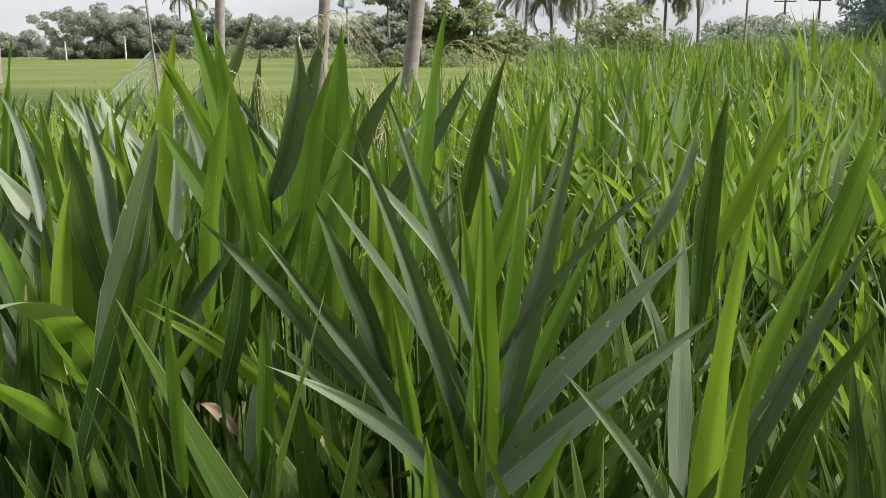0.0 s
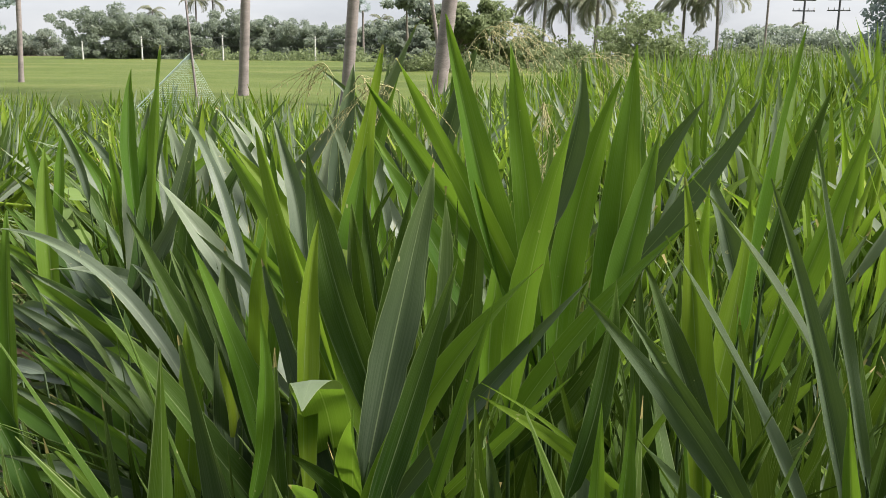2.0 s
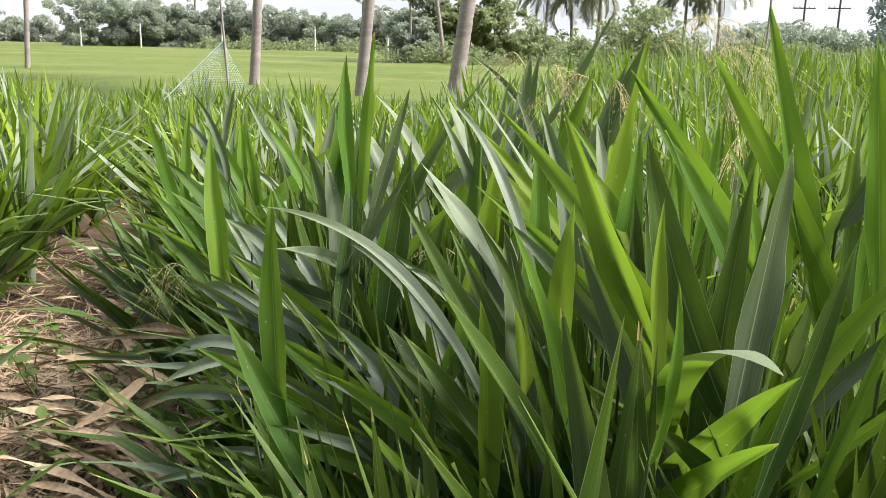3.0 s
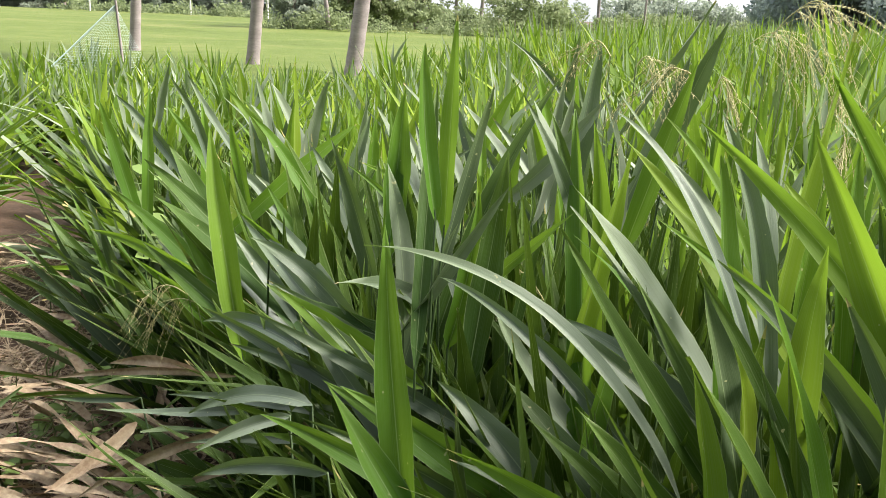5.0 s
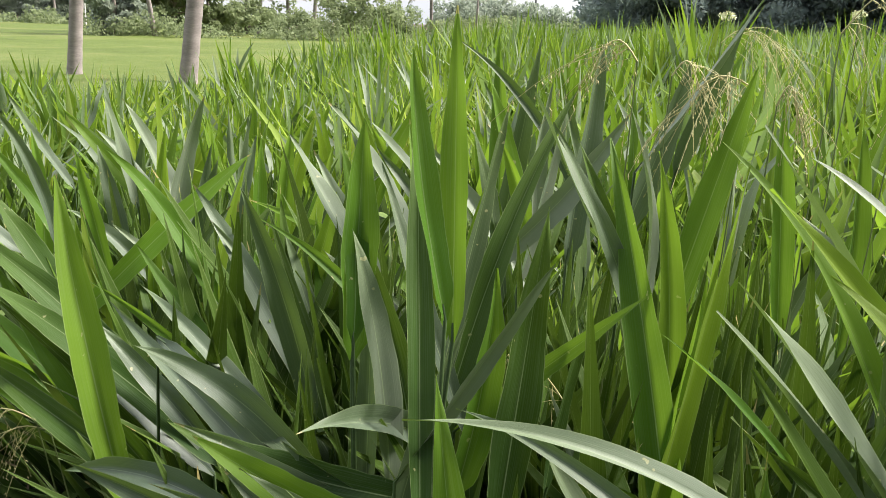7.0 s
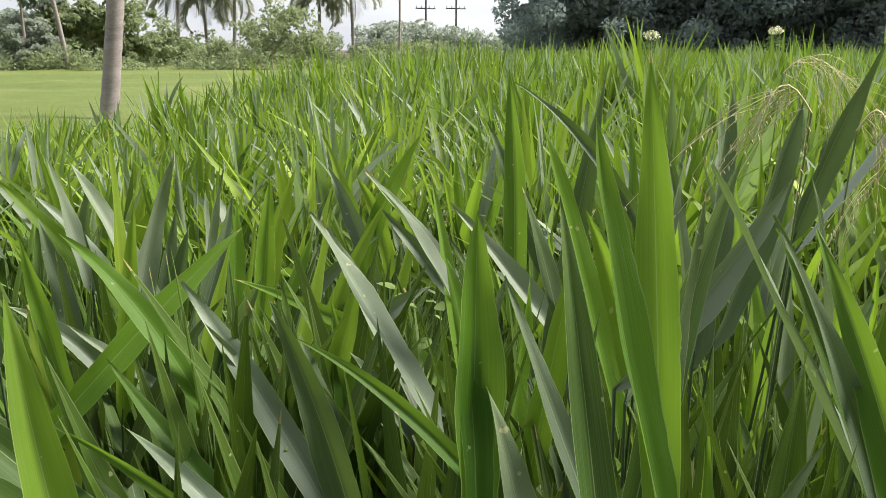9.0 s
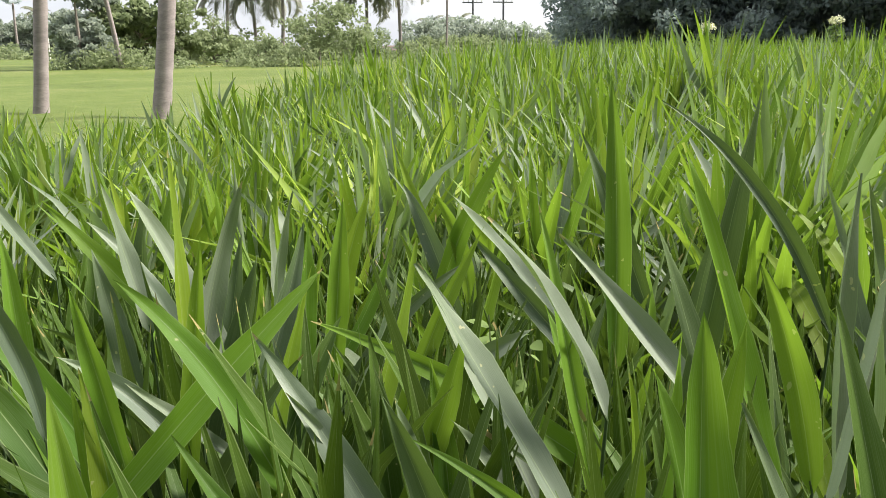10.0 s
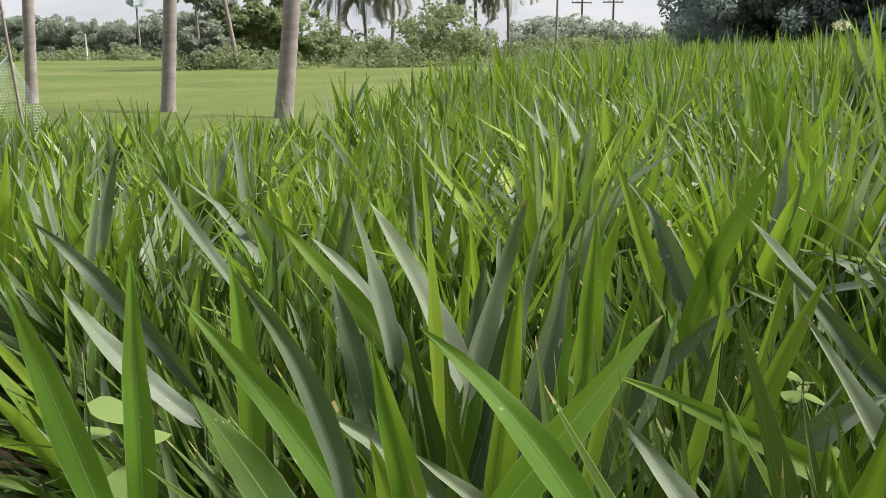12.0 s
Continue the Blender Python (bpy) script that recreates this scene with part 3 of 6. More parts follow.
# twin-arm utility poles
for b, d in ((21.6, 104), (23.5, 104)):
    p = at_bearing(b, d)
    e = thing("utility_pole", "tall thin utility pole with two crossarms", "utility pole", "utility poles", at=p)
    h = 7.8
    v, f = tube([(0, 0, 0), (0, 0, h)], [0.14, 0.10], 8)
    child("shaft", mesh_from("shaft", v, f, M_STEEL), e)
    for z in (h - 0.6, h - 1.7):
        v, f = tube([(-1.2, 0.12, z), (1.2, 0.12, z)], [0.07, 0.07], 4)
        arm = child("crossarm", mesh_from("crossarm", v, f, M_STEEL), e)
        for x in (-1.1, -0.5, 0.5, 1.1):
            v, f = tube([(x, 0.12, z + 0.05), (x, 0.12, z + 0.3)], [0.06, 0.04], 6)
            child("insulator", mesh_from("insulator", v, f, M_CONCRETE), arm)

# trees along the far side of the field and behind the crop
tree("broadleaf_tree", "dark green leafy tree beside a leaning palm", at_bearing(-2.0, 60), 6.5, 1.9, 0.16, 9000, M_WOOD, 51, 0.18, 0.15, "field trees")
tree("broadleaf_tree", "dense dark green tree at the field edge", at_bearing(-0.9, 66), 7.0, 2.0, 0.17, 9000, M_WOOD, 52, 0.18, 0.2, "field trees")
tree("broadleaf_tree", "bright green leafy tree with pale limbs", at_bearing(1.4, 64), 6.2, 2.2, 0.16, 8000, M_HEDGE, 53, 0.15, 0.2, "field trees")
tree("broadleaf_tree", "bright green leafy tree with a light crown", at_bearing(3.4, 66), 6.4, 2.3, 0.16, 7000, M_HEDGE, 54, 0.15, 0.2, "field trees")
tree("broadleaf_tree", "sparse light green tree with sky between its leaves", at_bearing(5.6, 70), 4.6, 2.4, 0.13, 3600, M_HEDGE, 55, 0.13, 0.25, "field trees")
tree("broadleaf_tree", "round sparse tree with a thin straight trunk", at_bearing(12.1, 60), 4.9, 2.3, 0.12, 4200, M_HEDGE, 56, 0.13, 0.35, "field trees")
tree("broadleaf_tree", "small light green tree beside the round one", at_bearing(14.2, 66), 2.9, 1.8, 0.12, 2200, M_HEDGE, 57, 0.10, 0.25, "field trees")
tree("broadleaf_tree", "small light green tree in the hedge", at_bearing(8.6, 62), 2.8, 1.6, 0.12, 2200, M_HEDGE, 58, 0.10, 0.2, "field trees")
thicket("hedge", "tangled light green hedge behind the field", "hedge", [tuple(at_bearing(b, 58).xy) for b in (-3, 0, 4, 8, 12, 16, 20, 25)], lambda t: 1.3 + 0.5 * math.sin(t * 17), 2.5, 0.10, 150, M_HEDGE, 61, 0.8)
thicket("hedge", "taller grey-green hedge behind the field", "hedge", [tuple(at_bearing(b, 80).xy) for b in (2, 8, 14, 20, 27, 30)], lambda t: 2.0 + 0.5 * math.sin(t * 21), 3.0, 0.12, 220, M_HEDGE, 62, 0.9)
thicket("far_wood", "low dark trees below the utility poles", "wood", [tuple(at_bearing(b, 96).xy) for b in (17.5, 20, 23, 25.5, 29)], lambda t: 2.7 + 1.3 * math.sin(0.5 + t * 3), 4.0, 0.16, 200, M_WOOD, 63, 1.1)
for i, (b, d, h, s, lean) in enumerate(((6.3, 74, 6.3, 3.9, 0.4), (8.2, 76, 6.0, 3.9, -0.3), (9.7, 72, 6.3, 3.6, 0.3), (14.9, 82, 6.6, 3.8, 0.2), (17.1, 80, 6.7, 3.8, -0.2))):
    p = at_bearing(b, d)
    palm("coconut_palm", "coconut palm with hanging fronds behind the hedge", p, p + Vector((lean, 0, h)), 0.16, 0.11, 70 + i, s, "hedge palms", 18, 1.25)
for i, (b, d, h) in enumerate(((18.9, 140, 4.8), (20.6, 140, 4.9))):
    p = at_bearing(b, d)
    palm("far_palm", "small distant palm over the hedge", p, p + Vector((0, 0, h)), 0.14, 0.11, 80 + i, 2.6, "far palms", 15, 1.0)
p = at_bearing(0.3, 58)
palm("coconut_palm", "leaning coconut palm between the dark trees", p, p + Vector((-1.2, 0, 7.5)), 0.15, 0.11, 90, 2.8, "hedge palms", 18, 1.2)
p = at_bearing(20.0, 70)
palm("areca_palm", "very thin straight palm trunk over the hedge", p, p + Vector((0.1, 0, 8.5)), 0.09, 0.07, 91, 1.6, "hedge palms", 12)
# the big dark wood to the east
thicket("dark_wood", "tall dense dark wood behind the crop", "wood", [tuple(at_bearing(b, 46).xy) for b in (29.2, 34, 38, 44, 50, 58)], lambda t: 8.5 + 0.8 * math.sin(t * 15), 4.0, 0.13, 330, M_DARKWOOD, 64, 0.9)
# added back row of leaves fills the sky gaps in the row ahead
thicket("dark_wood", "back row of foliage closing the gaps in the tall dark wood", "wood", [tuple(at_bearing(b, 51).xy) for b in (29.8, 34, 38, 44, 50, 58)], lambda t: 8.5, 3.0, 0.30, 130, M_DARKWOOD, 65, 1.3)
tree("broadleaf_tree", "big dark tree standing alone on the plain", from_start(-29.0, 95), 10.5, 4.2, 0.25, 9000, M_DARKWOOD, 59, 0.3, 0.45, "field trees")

# leaning stick with a net and a rope
e = thing("net_stick", "thin leaning stick with a pale net and rope tied to it", "stick", at=(-3.62, 12.0, 0))
v, f = tube([(0.05, 0, 0), (-0.05, 0, 1.6), (-0.16, 0, 3.4)], [0.018, 0.015, 0.011], 7)
child("stick", mesh_from("stick", v, f, M_TRUNK), e)
pieces = []
a, b1, c = np.array((-0.06, 0, 1.55)), np.array((-0.80, -0.2, 0.80)), np.array((0.30, 0.1, 0.80))
for i in range(27):
    k = i / 26
    pieces.append(tube([a, a * 0.5 + (b1 * (1 - k) + c * k) * 0.5 - (0, 0, 0.02), b1 * (1 - k) + c * k], [0.0014] * 3, 3))
    pieces.append(tube([a * (1 - k) + b1 * k + 1e-4, a * (1 - k) + (b1 + c) / 2 * k - (0, 0, 0.03 * k), a * (1 - k) + c * k - 1e-4], [0.0014] * 3, 3))
v, f = join(pieces)
child("net", mesh_from("net", v, f, M_ROPE), e, "pale green net")
v, f = tube([a, (a + b1) / 2, b1], [0.010] * 3, 5)
child("rope", mesh_from("rope", v, f, M_ROPE), e, "white rope")

# ---- crop ----
# everything farther than the single plants is one joined sward of leaves
PLANT_REACH = 3.3            # plants this near to the walk are things of their own
BACK = 0.15                  # behind this line nothing is seen singly
WALK = np.array([(0.2, 0.06), (0.04, 0.2), (-0.19, 0.26), (-0.38, 0.22), (-0.73, 0.2), (-0.95, 0.4), (-1.13, 0.73), (-1.19, 1.06), (-1.25, 1.42), (-1.25, 1.8), (-1.37, 2.0), (-1.49, 2.31)])


def walk_gap(x, y):
    d = np.min([np.hypot(np.asarray(x) - a, np.asarray(y) - b) for a, b in WALK], axis=0)
    return d


def in_crop(x, y):
    rim = 12.5 + 0.6 * np.sin(x * 0.9) + np.clip(x + 0.5, 0, 30) * 1.3
    ok = (y < np.minimum(rim, 34)) & (x > -13) & (x < 4 + 0.95 * np.maximum(y, 0)) & (y > -2.5)
    gap = track_gap(x, y)
    wide = 0.44 * np.exp(-((y - 3.5) / 1.1) ** 2)
    return ok & (gap > 0.42 + wide - 0.02 * np.clip(y - 4, 0, 14))


def sward(rng, cx, cy, leaves, segs, wide, tall=1.0, spread=0.26, longest=1.3):
    """All the leaves of clumps at cx, cy as one array of blades, three verts across."""
    n = len(cx) * leaves
    x0, y0 = np.repeat(cx, leaves) + rng.normal(0, 0.025, n), np.repeat(cy, leaves) + rng.normal(0, 0.025, n)
    H = np.repeat(crop_height(cx, cy) * np.clip(rng.normal(0.96, 0.15, len(cx)), 0.6, 1.12) * np.asarray(tall), leaves)
    rank = np.tile((np.arange(leaves) + 0.5) / leaves, len(cx))
    az = np.tile(np.arange(leaves) * 2.4, len(cx)) + np.repeat(rng.uniform(0, 6.28, len(cx)), leaves) + rng.normal(0, 0.3, n)
    lean = 0.03 + spread * 2.9 * rank ** 1.5 + np.abs(rng.normal(0, 0.05, n))
    bend = np.abs(rng.normal(0.0, 0.45, n)) * (0.3 + lean)
    z0 = rng.uniform(0.05, 0.36, n) * H
    L = np.minimum((H * (1.04 - 0.30 * rank ** 1.6) * rng.uniform(0.88, 1.03, n) - z0) / np.cos(lean + bend * 0.4), longest)
    L = np.maximum(L, 0.22)
    W = wide * rng.uniform(0.65, 1.25, n)
    az2 = rng.normal(0, 1.5, n)
    s = np.linspace(0, 1, segs + 1)
    th = lean[:, None] + bend[:, None] * s ** 1.6
    mid = 0.5 * (th[:, 1:] + th[:, :-1])
    z = np.concatenate([np.zeros((n, 1)), np.cumsum(np.cos(mid), 1)], 1) * (L / segs)[:, None] + z0[:, None]
    h = np.concatenate([np.zeros((n, 1)), np.cumsum(np.sin(mid), 1)], 1) * (L / segs)[:, None]
    prof = (0.55 + 0.45 * np.sin(np.pi / 2 * np.minimum(1, s / 0.40))) * (1 - np.clip((s - 0.36) / 0.64, 0, 1) ** 1.55) + 0.015
    w = W[:, None] * prof / 2
    turn = az[:, None] + np.pi / 2 + az2[:, None] * (0.3 + 0.35 * s)
    ox, oy = np.cos(turn), np.sin(turn)
    px, py = x0[:, None] + np.cos(az)[:, None] * h, y0[:, None] + np.sin(az)[:, None] * h
    fold = 0.35
    fx_, fy_ = -np.cos(az)[:, None] * np.cos(th) * w * fold, -np.sin(az)[:, None] * np.cos(th) * w * fold
    fz_ = np.sin(th) * w * fold
    V = np.stack([np.stack([px + ox * w + fx_, py + oy * w + fy_, z + fz_], -1), np.stack([px, py, z], -1),
                  np.stack([px - ox * w + fx_, py - oy * w + fy_, z + fz_], -1)], 2)
    F = grid_faces(segs + 1, 3)
    k = (segs + 1) * 3
    faces = (F[None] + (np.arange(n) * k)[:, None, None]).reshape(-1, 4)
    uv = np.stack(np.broadcast_arrays(np.array([0, 0.5, 1.0])[None, None], s[None, :, None] + np.zeros((n, 1, 1))), -1)
    return V.reshape(-1, 3), faces, uv.reshape(-1, 2)


def clump_grid(rng, x0, x1, y0, y1, step, jitter=0.38):
    gx, gy = np.meshgrid(np.arange(x0, x1, step), np.arange(y0, y1, step))
    gx, gy = gx.ravel(), gy.ravel()
    return gx + rng.uniform(-jitter, jitter, len(gx)) * step, gy + rng.uniform(-jitter, jitter, len(gy)) * step


rng = np.random.default_rng(7)
for lo, hi, step, leaves, segs, wide in ((0.0, 9.0, 0.40, 28, 4, 0.074), (9.0, 40.0, 0.46, 19, 2, 0.080)):
    cx, cy = clump_grid(rng, -13, 36, -2.5, 34, step)
    d = walk_gap(cx, cy)
    keep = in_crop(cx, cy) & ((d >= PLANT_REACH) | (cy < BACK)) & (d >= lo) & (d < hi) & (d > 0.6)
    v, f, uv = sward(rng, cx[keep], cy[keep], leaves, segs, wide, 1.0, 0.31)
    tagged(new("crop", mesh_from("crop", v, f, M_CROP, uv)), "dense green broad-bladed fodder grass crop", "crop", kind="stuff")

# the crop goes on, unseen, behind the start; packed denser to block southern light
cx, cy = clump_grid(rng, -3.4, 3.2, -2.4, 0.15, 0.24)
keep = in_crop(cx, cy) & (walk_gap(cx, cy) > 0.40) & (track_gap(cx, cy) > 0.34) & (cy > -0.4) & (cx < 0.8)
v, f, uv = sward(rng, cx[keep], cy[keep], 22, 4, 0.062, 1.0, 0.18)
tagged(new("crop", mesh_from("crop", v, f, M_CROP, uv)), "dense green broad-bladed fodder grass crop", "crop", kind="stuff")
cx, cy = clump_grid(rng, -13, 12, -9.0, 0.6, 0.42)
keep = ((cy < -0.4) & (track_gap(cx, cy) > 0.42) & ~((cx < 4) & (cy > -2.5) & (np.abs(cx) > 3.4))) | ((cx > 3.2) & (cy < 0.6))
keep &= (walk_gap(cx, cy) > 0.75) & (cy > -8.6 + 0.5 * np.sin(cx * 1.7)) & (cx < 11.5 + 0.5 * np.sin(cy * 2.1))
v, f, uv = sward(rng, cx[keep], cy[keep], 16, 2, 0.085, 1.12, 0.22)
tagged(new("crop", mesh_from("crop", v, f, M_CROP, uv)), "dense green fodder grass crop behind the track", "crop", kind="stuff")

# lower leaves of near plants, too many to tell apart, with shade in their colour
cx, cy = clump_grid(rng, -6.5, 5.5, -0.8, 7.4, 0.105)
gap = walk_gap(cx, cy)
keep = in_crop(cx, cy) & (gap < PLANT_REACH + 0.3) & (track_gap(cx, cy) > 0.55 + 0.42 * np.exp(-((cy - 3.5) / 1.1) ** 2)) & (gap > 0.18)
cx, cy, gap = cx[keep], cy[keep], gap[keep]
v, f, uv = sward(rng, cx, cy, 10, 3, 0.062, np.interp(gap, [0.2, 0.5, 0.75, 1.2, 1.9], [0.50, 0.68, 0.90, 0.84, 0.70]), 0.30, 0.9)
tagged(new("lower_leaves", mesh_from("lower_leaves", v, f, M_LOWER_SHADE, uv)), "dense lower leaves of the crop, coloured as dark as deep shade", "crop", kind="stuff")

# leaves of the single plants: a few shared shapes
SHAPES, YOUNG, WAXY, SHADED, PALE = [], [], [], [], []
for i in range(14):
    r = np.random.default_rng(100 + i)
    v, f, uv = leaf_shape(1.0, 0.112, (0.05, 0.12, 0.2, 0.35, 0.5, 0.75, 1.05)[i % 7], 0.0, r.uniform(0.15, 0.55), r.uniform(-0.5, 0.5), 10, 5, 0.05, i)
    SHAPES.append(mesh_from("leaf", v, f, M_BLADE, uv))
    if i % 2:
        YOUNG.append(mesh_from("leaf", v, f, M_YOUNG, uv))
        WAXY.append(mesh_from("leaf", v, f, M_WAXY, uv))
        SHADED.append(mesh_from("leaf", v, f, M_SHADED, uv))
        PALE.append(mesh_from("leaf", v, f, M_PALE, uv))
DEAD = []
for i in range(4):
    v, f, uv = leaf_shape(1.0, 0.06, (0.9, 1.4, 1.8, 2.2)[i], 0.2, 0.6, (0.8, -1.2, 1.6, -0.6)[i], 12, 5, 0.25, 50 + i)
    DEAD.append(mesh_from("dry_leaf", v, f, M_DRY, uv))


def blade(parent, at, length, width, lean, az, roll, shape, name="leaf", meshes=SHAPES):
    """One leaf: foot at `at`, leaning by `lean` towards the heading az (radians)."""
    ob = child(name, meshes[shape % len(meshes)], parent)
    ob.matrix_basis = Matrix.Translation(at) @ Matrix.Rotation(az, 4, "Z") @ Matrix.Rotation(lean, 4, "Y") @ Matrix.Rotation(roll, 4, "Z") @ Matrix.Diagonal((length, length * width, length, 1))
    return ob


def plant(rng, x, y, leaves, tall):
    """A clump: leaves fan out from a tight foot, the outer ones leaning farther."""
    e = thing("fodder_grass_plant", "green clump of broad pointed grass leaves in soil", "grass plant", "crop plants", at=(x, y, 0))
    k = 3
    stems = []
    for i in range(k):
        a, l = rng.uniform(0, 6.28), rng.uniform(0.01, 0.07)
        hgt = tall * rng.uniform(0.30, 0.46)
        o = rng.normal(0, 0.02, 2)
        tip = (o[0] + math.cos(a) * l, o[1] + math.sin(a) * l, hgt)
        stems.append(((o[0], o[1], 0), tip, a))
        v, f = tube([(o[0], o[1], -0.03), ((o[0] + tip[0]) / 2, (o[1] + tip[1]) / 2, hgt / 2), tip], [0.010, 0.008, 0.005], 6)
        child("stem", mesh_from("stem", v, f, M_STALK), e)
    turn = rng.uniform(0, 6.28)
    east = x > -0.35 and y > 1.3           # a larger share of yellow-green leaves away from the track
    edge = track_gap(x, y) < 0.95          # plants along the track take more of the shade-dark leaves
    for i in range(leaves):
        foot, tip, _ = stems[i % k]
        s = rng.uniform(0.25, 1.0) if i % 5 else rng.uniform(0.08, 0.3)
        at = tuple(foot[j] * (1 - s) + tip[j] * s for j in range(3))
        out = (i + rng.uniform(0, 1)) / leaves
        lean = 0.03 + 0.95 * out ** 1.4
        shape = int(rng.integers(0, 14))
        top = tall * (1.05 - 0.34 * out ** 1.6) * rng.uniform(0.88, 1.02)
        L = min(max((top - at[2]) / max(math.cos(lean), 0.62), 0.3), 0.98)
        az = turn + i * 2.4 + rng.normal(0, 0.25)
        pick = rng.uniform()
        kind = PALE if pick > 0.82 and out < 0.85 else SHADED if edge and pick > 0.62 else YOUNG if out < 0.7 and pick < (0.5 if east else 0.40) else WAXY if out > 0.35 and pick < 0.30 else SHADED if out > 0.82 else SHAPES
        blade(e, at, L, rng.uniform(0.75, 1.25) * (0.60 / max(L, 0.45)), lean, az, rng.normal(0, 0.85), shape, meshes=kind)
    gap = float(track_gap(x, y))
    side = 1.0 if x > np.interp(y, TRACK[:, 1], TRACK[:, 0]) else -1.0
    e.rotation_euler = (rng.normal(0, 0.05), -side * (0.40 if side > 0 else 0.08) * math.exp(-((gap - 0.3) / 1.1) ** 2) + rng.normal(0, 0.06), 0)
    return e


# where the plants described leaf by leaf stand
ZONES = np.array([(0.19, 1.11), (0.19, 1.34), (0.49, 1.04), (-0.08, 1.11), (0.21, 0.82), (-0.36, 1.60), (-0.30, 1.42), (0.65, 1.86), (0.68, 2.21), (-0.04, 1.45), (-0.13, 1.77), (-0.52, 2.43), (-0.45, 2.78), (-0.25, 1.23), (-0.20, 1.40), (-0.40, 1.49), (-0.88, 2.28), (0.20, 1.61), (-0.44, 1.72), (-0.58, 1.96), (-0.78, 2.15), (-1.31, 3.19), (-0.49, 1.42), (-0.83, 1.79), (-0.90, 2.14), (-0.76, 2.92), (-1.06, 2.23), (-1.31, 2.60), (-1.08, 2.58), (-1.05, 2.92), (-0.40, 2.10), (-0.38, 3.10), (0.00, 2.53), (-0.35, 4.37), (-0.40, 3.65), (-1.19, 3.67), (-0.74, 2.48), (-0.85, 3.94), (-1.12, 3.38), (-0.88, 3.22), (0.01, 3.89), (-1.62, 3.55), (-1.60, 4.13), (-1.52, 4.81), (-1.94, 5.10), (-1.26, 4.51), (-1.14, 3.89), (-0.44, 4.08), (-0.72, 3.53)])

rng = np.random.default_rng(11)
cx, cy = clump_grid(rng, -6.5, 5.5, -1.2, 7.2, 0.44)
d = walk_gap(cx, cy)
zone = np.min(np.hypot(cx[:, None] - ZONES[None, :, 0], cy[:, None] - ZONES[None, :, 1]), axis=1)
keep = in_crop(cx, cy) & (d < PLANT_REACH) & (d > 0.8) & (cy >= BACK) & (zone > 0.25)
for x, y, beside in zip(cx[keep], cy[keep], zone[keep]):
    near_walk = float(walk_gap(x, y))
    tall = float(crop_height(x, y)) * rng.normal(1.0, 0.05)
    tall = min(tall, 0.66 + 0.66 * near_walk) * (0.86 if beside < 0.6 else 1.0)
    plant(rng, float(x), float(y), 34 if near_walk < 2.2 else 24, tall)


# ---- the plants beside the track, leaf by leaf ----
# o is the leaf with clump shade in its colour
KINDS = {"p": M_PALE, "g": M_FRESH, "y": M_YOUNG, "w": M_WAXY, "d": M_DRY, "o": M_SHADED}


def long_leaf(parent, foot, tip, width, bow, kind, seed):
    """A leaf from foot to tip that bows sideways and upwards between them, its face turned roughly south."""
    r = np.random.default_rng(seed)
    a, c = np.array(foot, float), np.array(tip, float)
    L = np.linalg.norm(c - a)
    s = np.linspace(0, 1, 27)
    line = a + (c - a) * s[:, None]
    line[:, 0] += 4 * bow[0] * s * (1 - s)
    line[:, 2] += 4 * bow[1] * s * (1 - s)
    tan = np.gradient(line, axis=0)
    tan /= np.linalg.norm(tan, axis=1)[:, None]
    face = np.array([r.normal(0.1, 0.4), -1.0, 0.45 + r.normal(0, 0.2)])
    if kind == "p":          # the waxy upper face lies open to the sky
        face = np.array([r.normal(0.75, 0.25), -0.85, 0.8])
    # the foot stands upright, the upper part opens to the sky
    face = face[None] + np.stack([0 * s, 0 * s, 0.75 * s - 0.5], -1)
    sd = np.cross(tan, face)
    sd /= np.linalg.norm(sd, axis=1)[:, None]
    nr = np.cross(sd, tan)
    nr *= np.sign((nr * face).sum(-1).mean())
    tw = r.normal(0, 0.35) * s ** 1.4
    sd, nr = sd * np.cos(tw)[:, None] + nr * np.sin(tw)[:, None], nr * np.cos(tw)[:, None] - sd * np.sin(tw)[:, None]
    prof = (0.66 + 0.34 * np.sin(np.pi / 2 * np.minimum(1, s / 0.45))) * (1 - np.clip((s - 0.42) / 0.58, 0, 1) ** 1.7) * np.minimum(1, 0.2 + s / 0.10) + 0.012
    u = np.linspace(-1, 1, 7)
    fold, ph = r.uniform(0.22, 0.75), r.uniform(0, 6.28)
    rag = 1 + 0.05 * np.sin(s * r.uniform(9, 16) + ph) [:, None] * np.sign(u)[None] + r.normal(0, 0.022, (27, 1)) * (np.abs(u) > 0.9)[None] * np.where(u > 0, 1.0, -0.7)[None]
    half = width / 2 * prof[:, None] * u[None] * rag
    lift = np.abs(half) * fold + 0.05 * width * np.abs(u[None]) ** 2 * np.sin(s[:, None] * 15 + ph + u[None] * 1.5)
    v = line[:, None] + sd[:, None] * half[..., None] + nr[:, None] * lift[..., None]
    uv = np.stack(np.broadcast_arrays((u[None] + 1) / 2, s[:, None]), -1).reshape(-1, 2)
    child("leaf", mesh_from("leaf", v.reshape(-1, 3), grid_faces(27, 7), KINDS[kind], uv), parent)


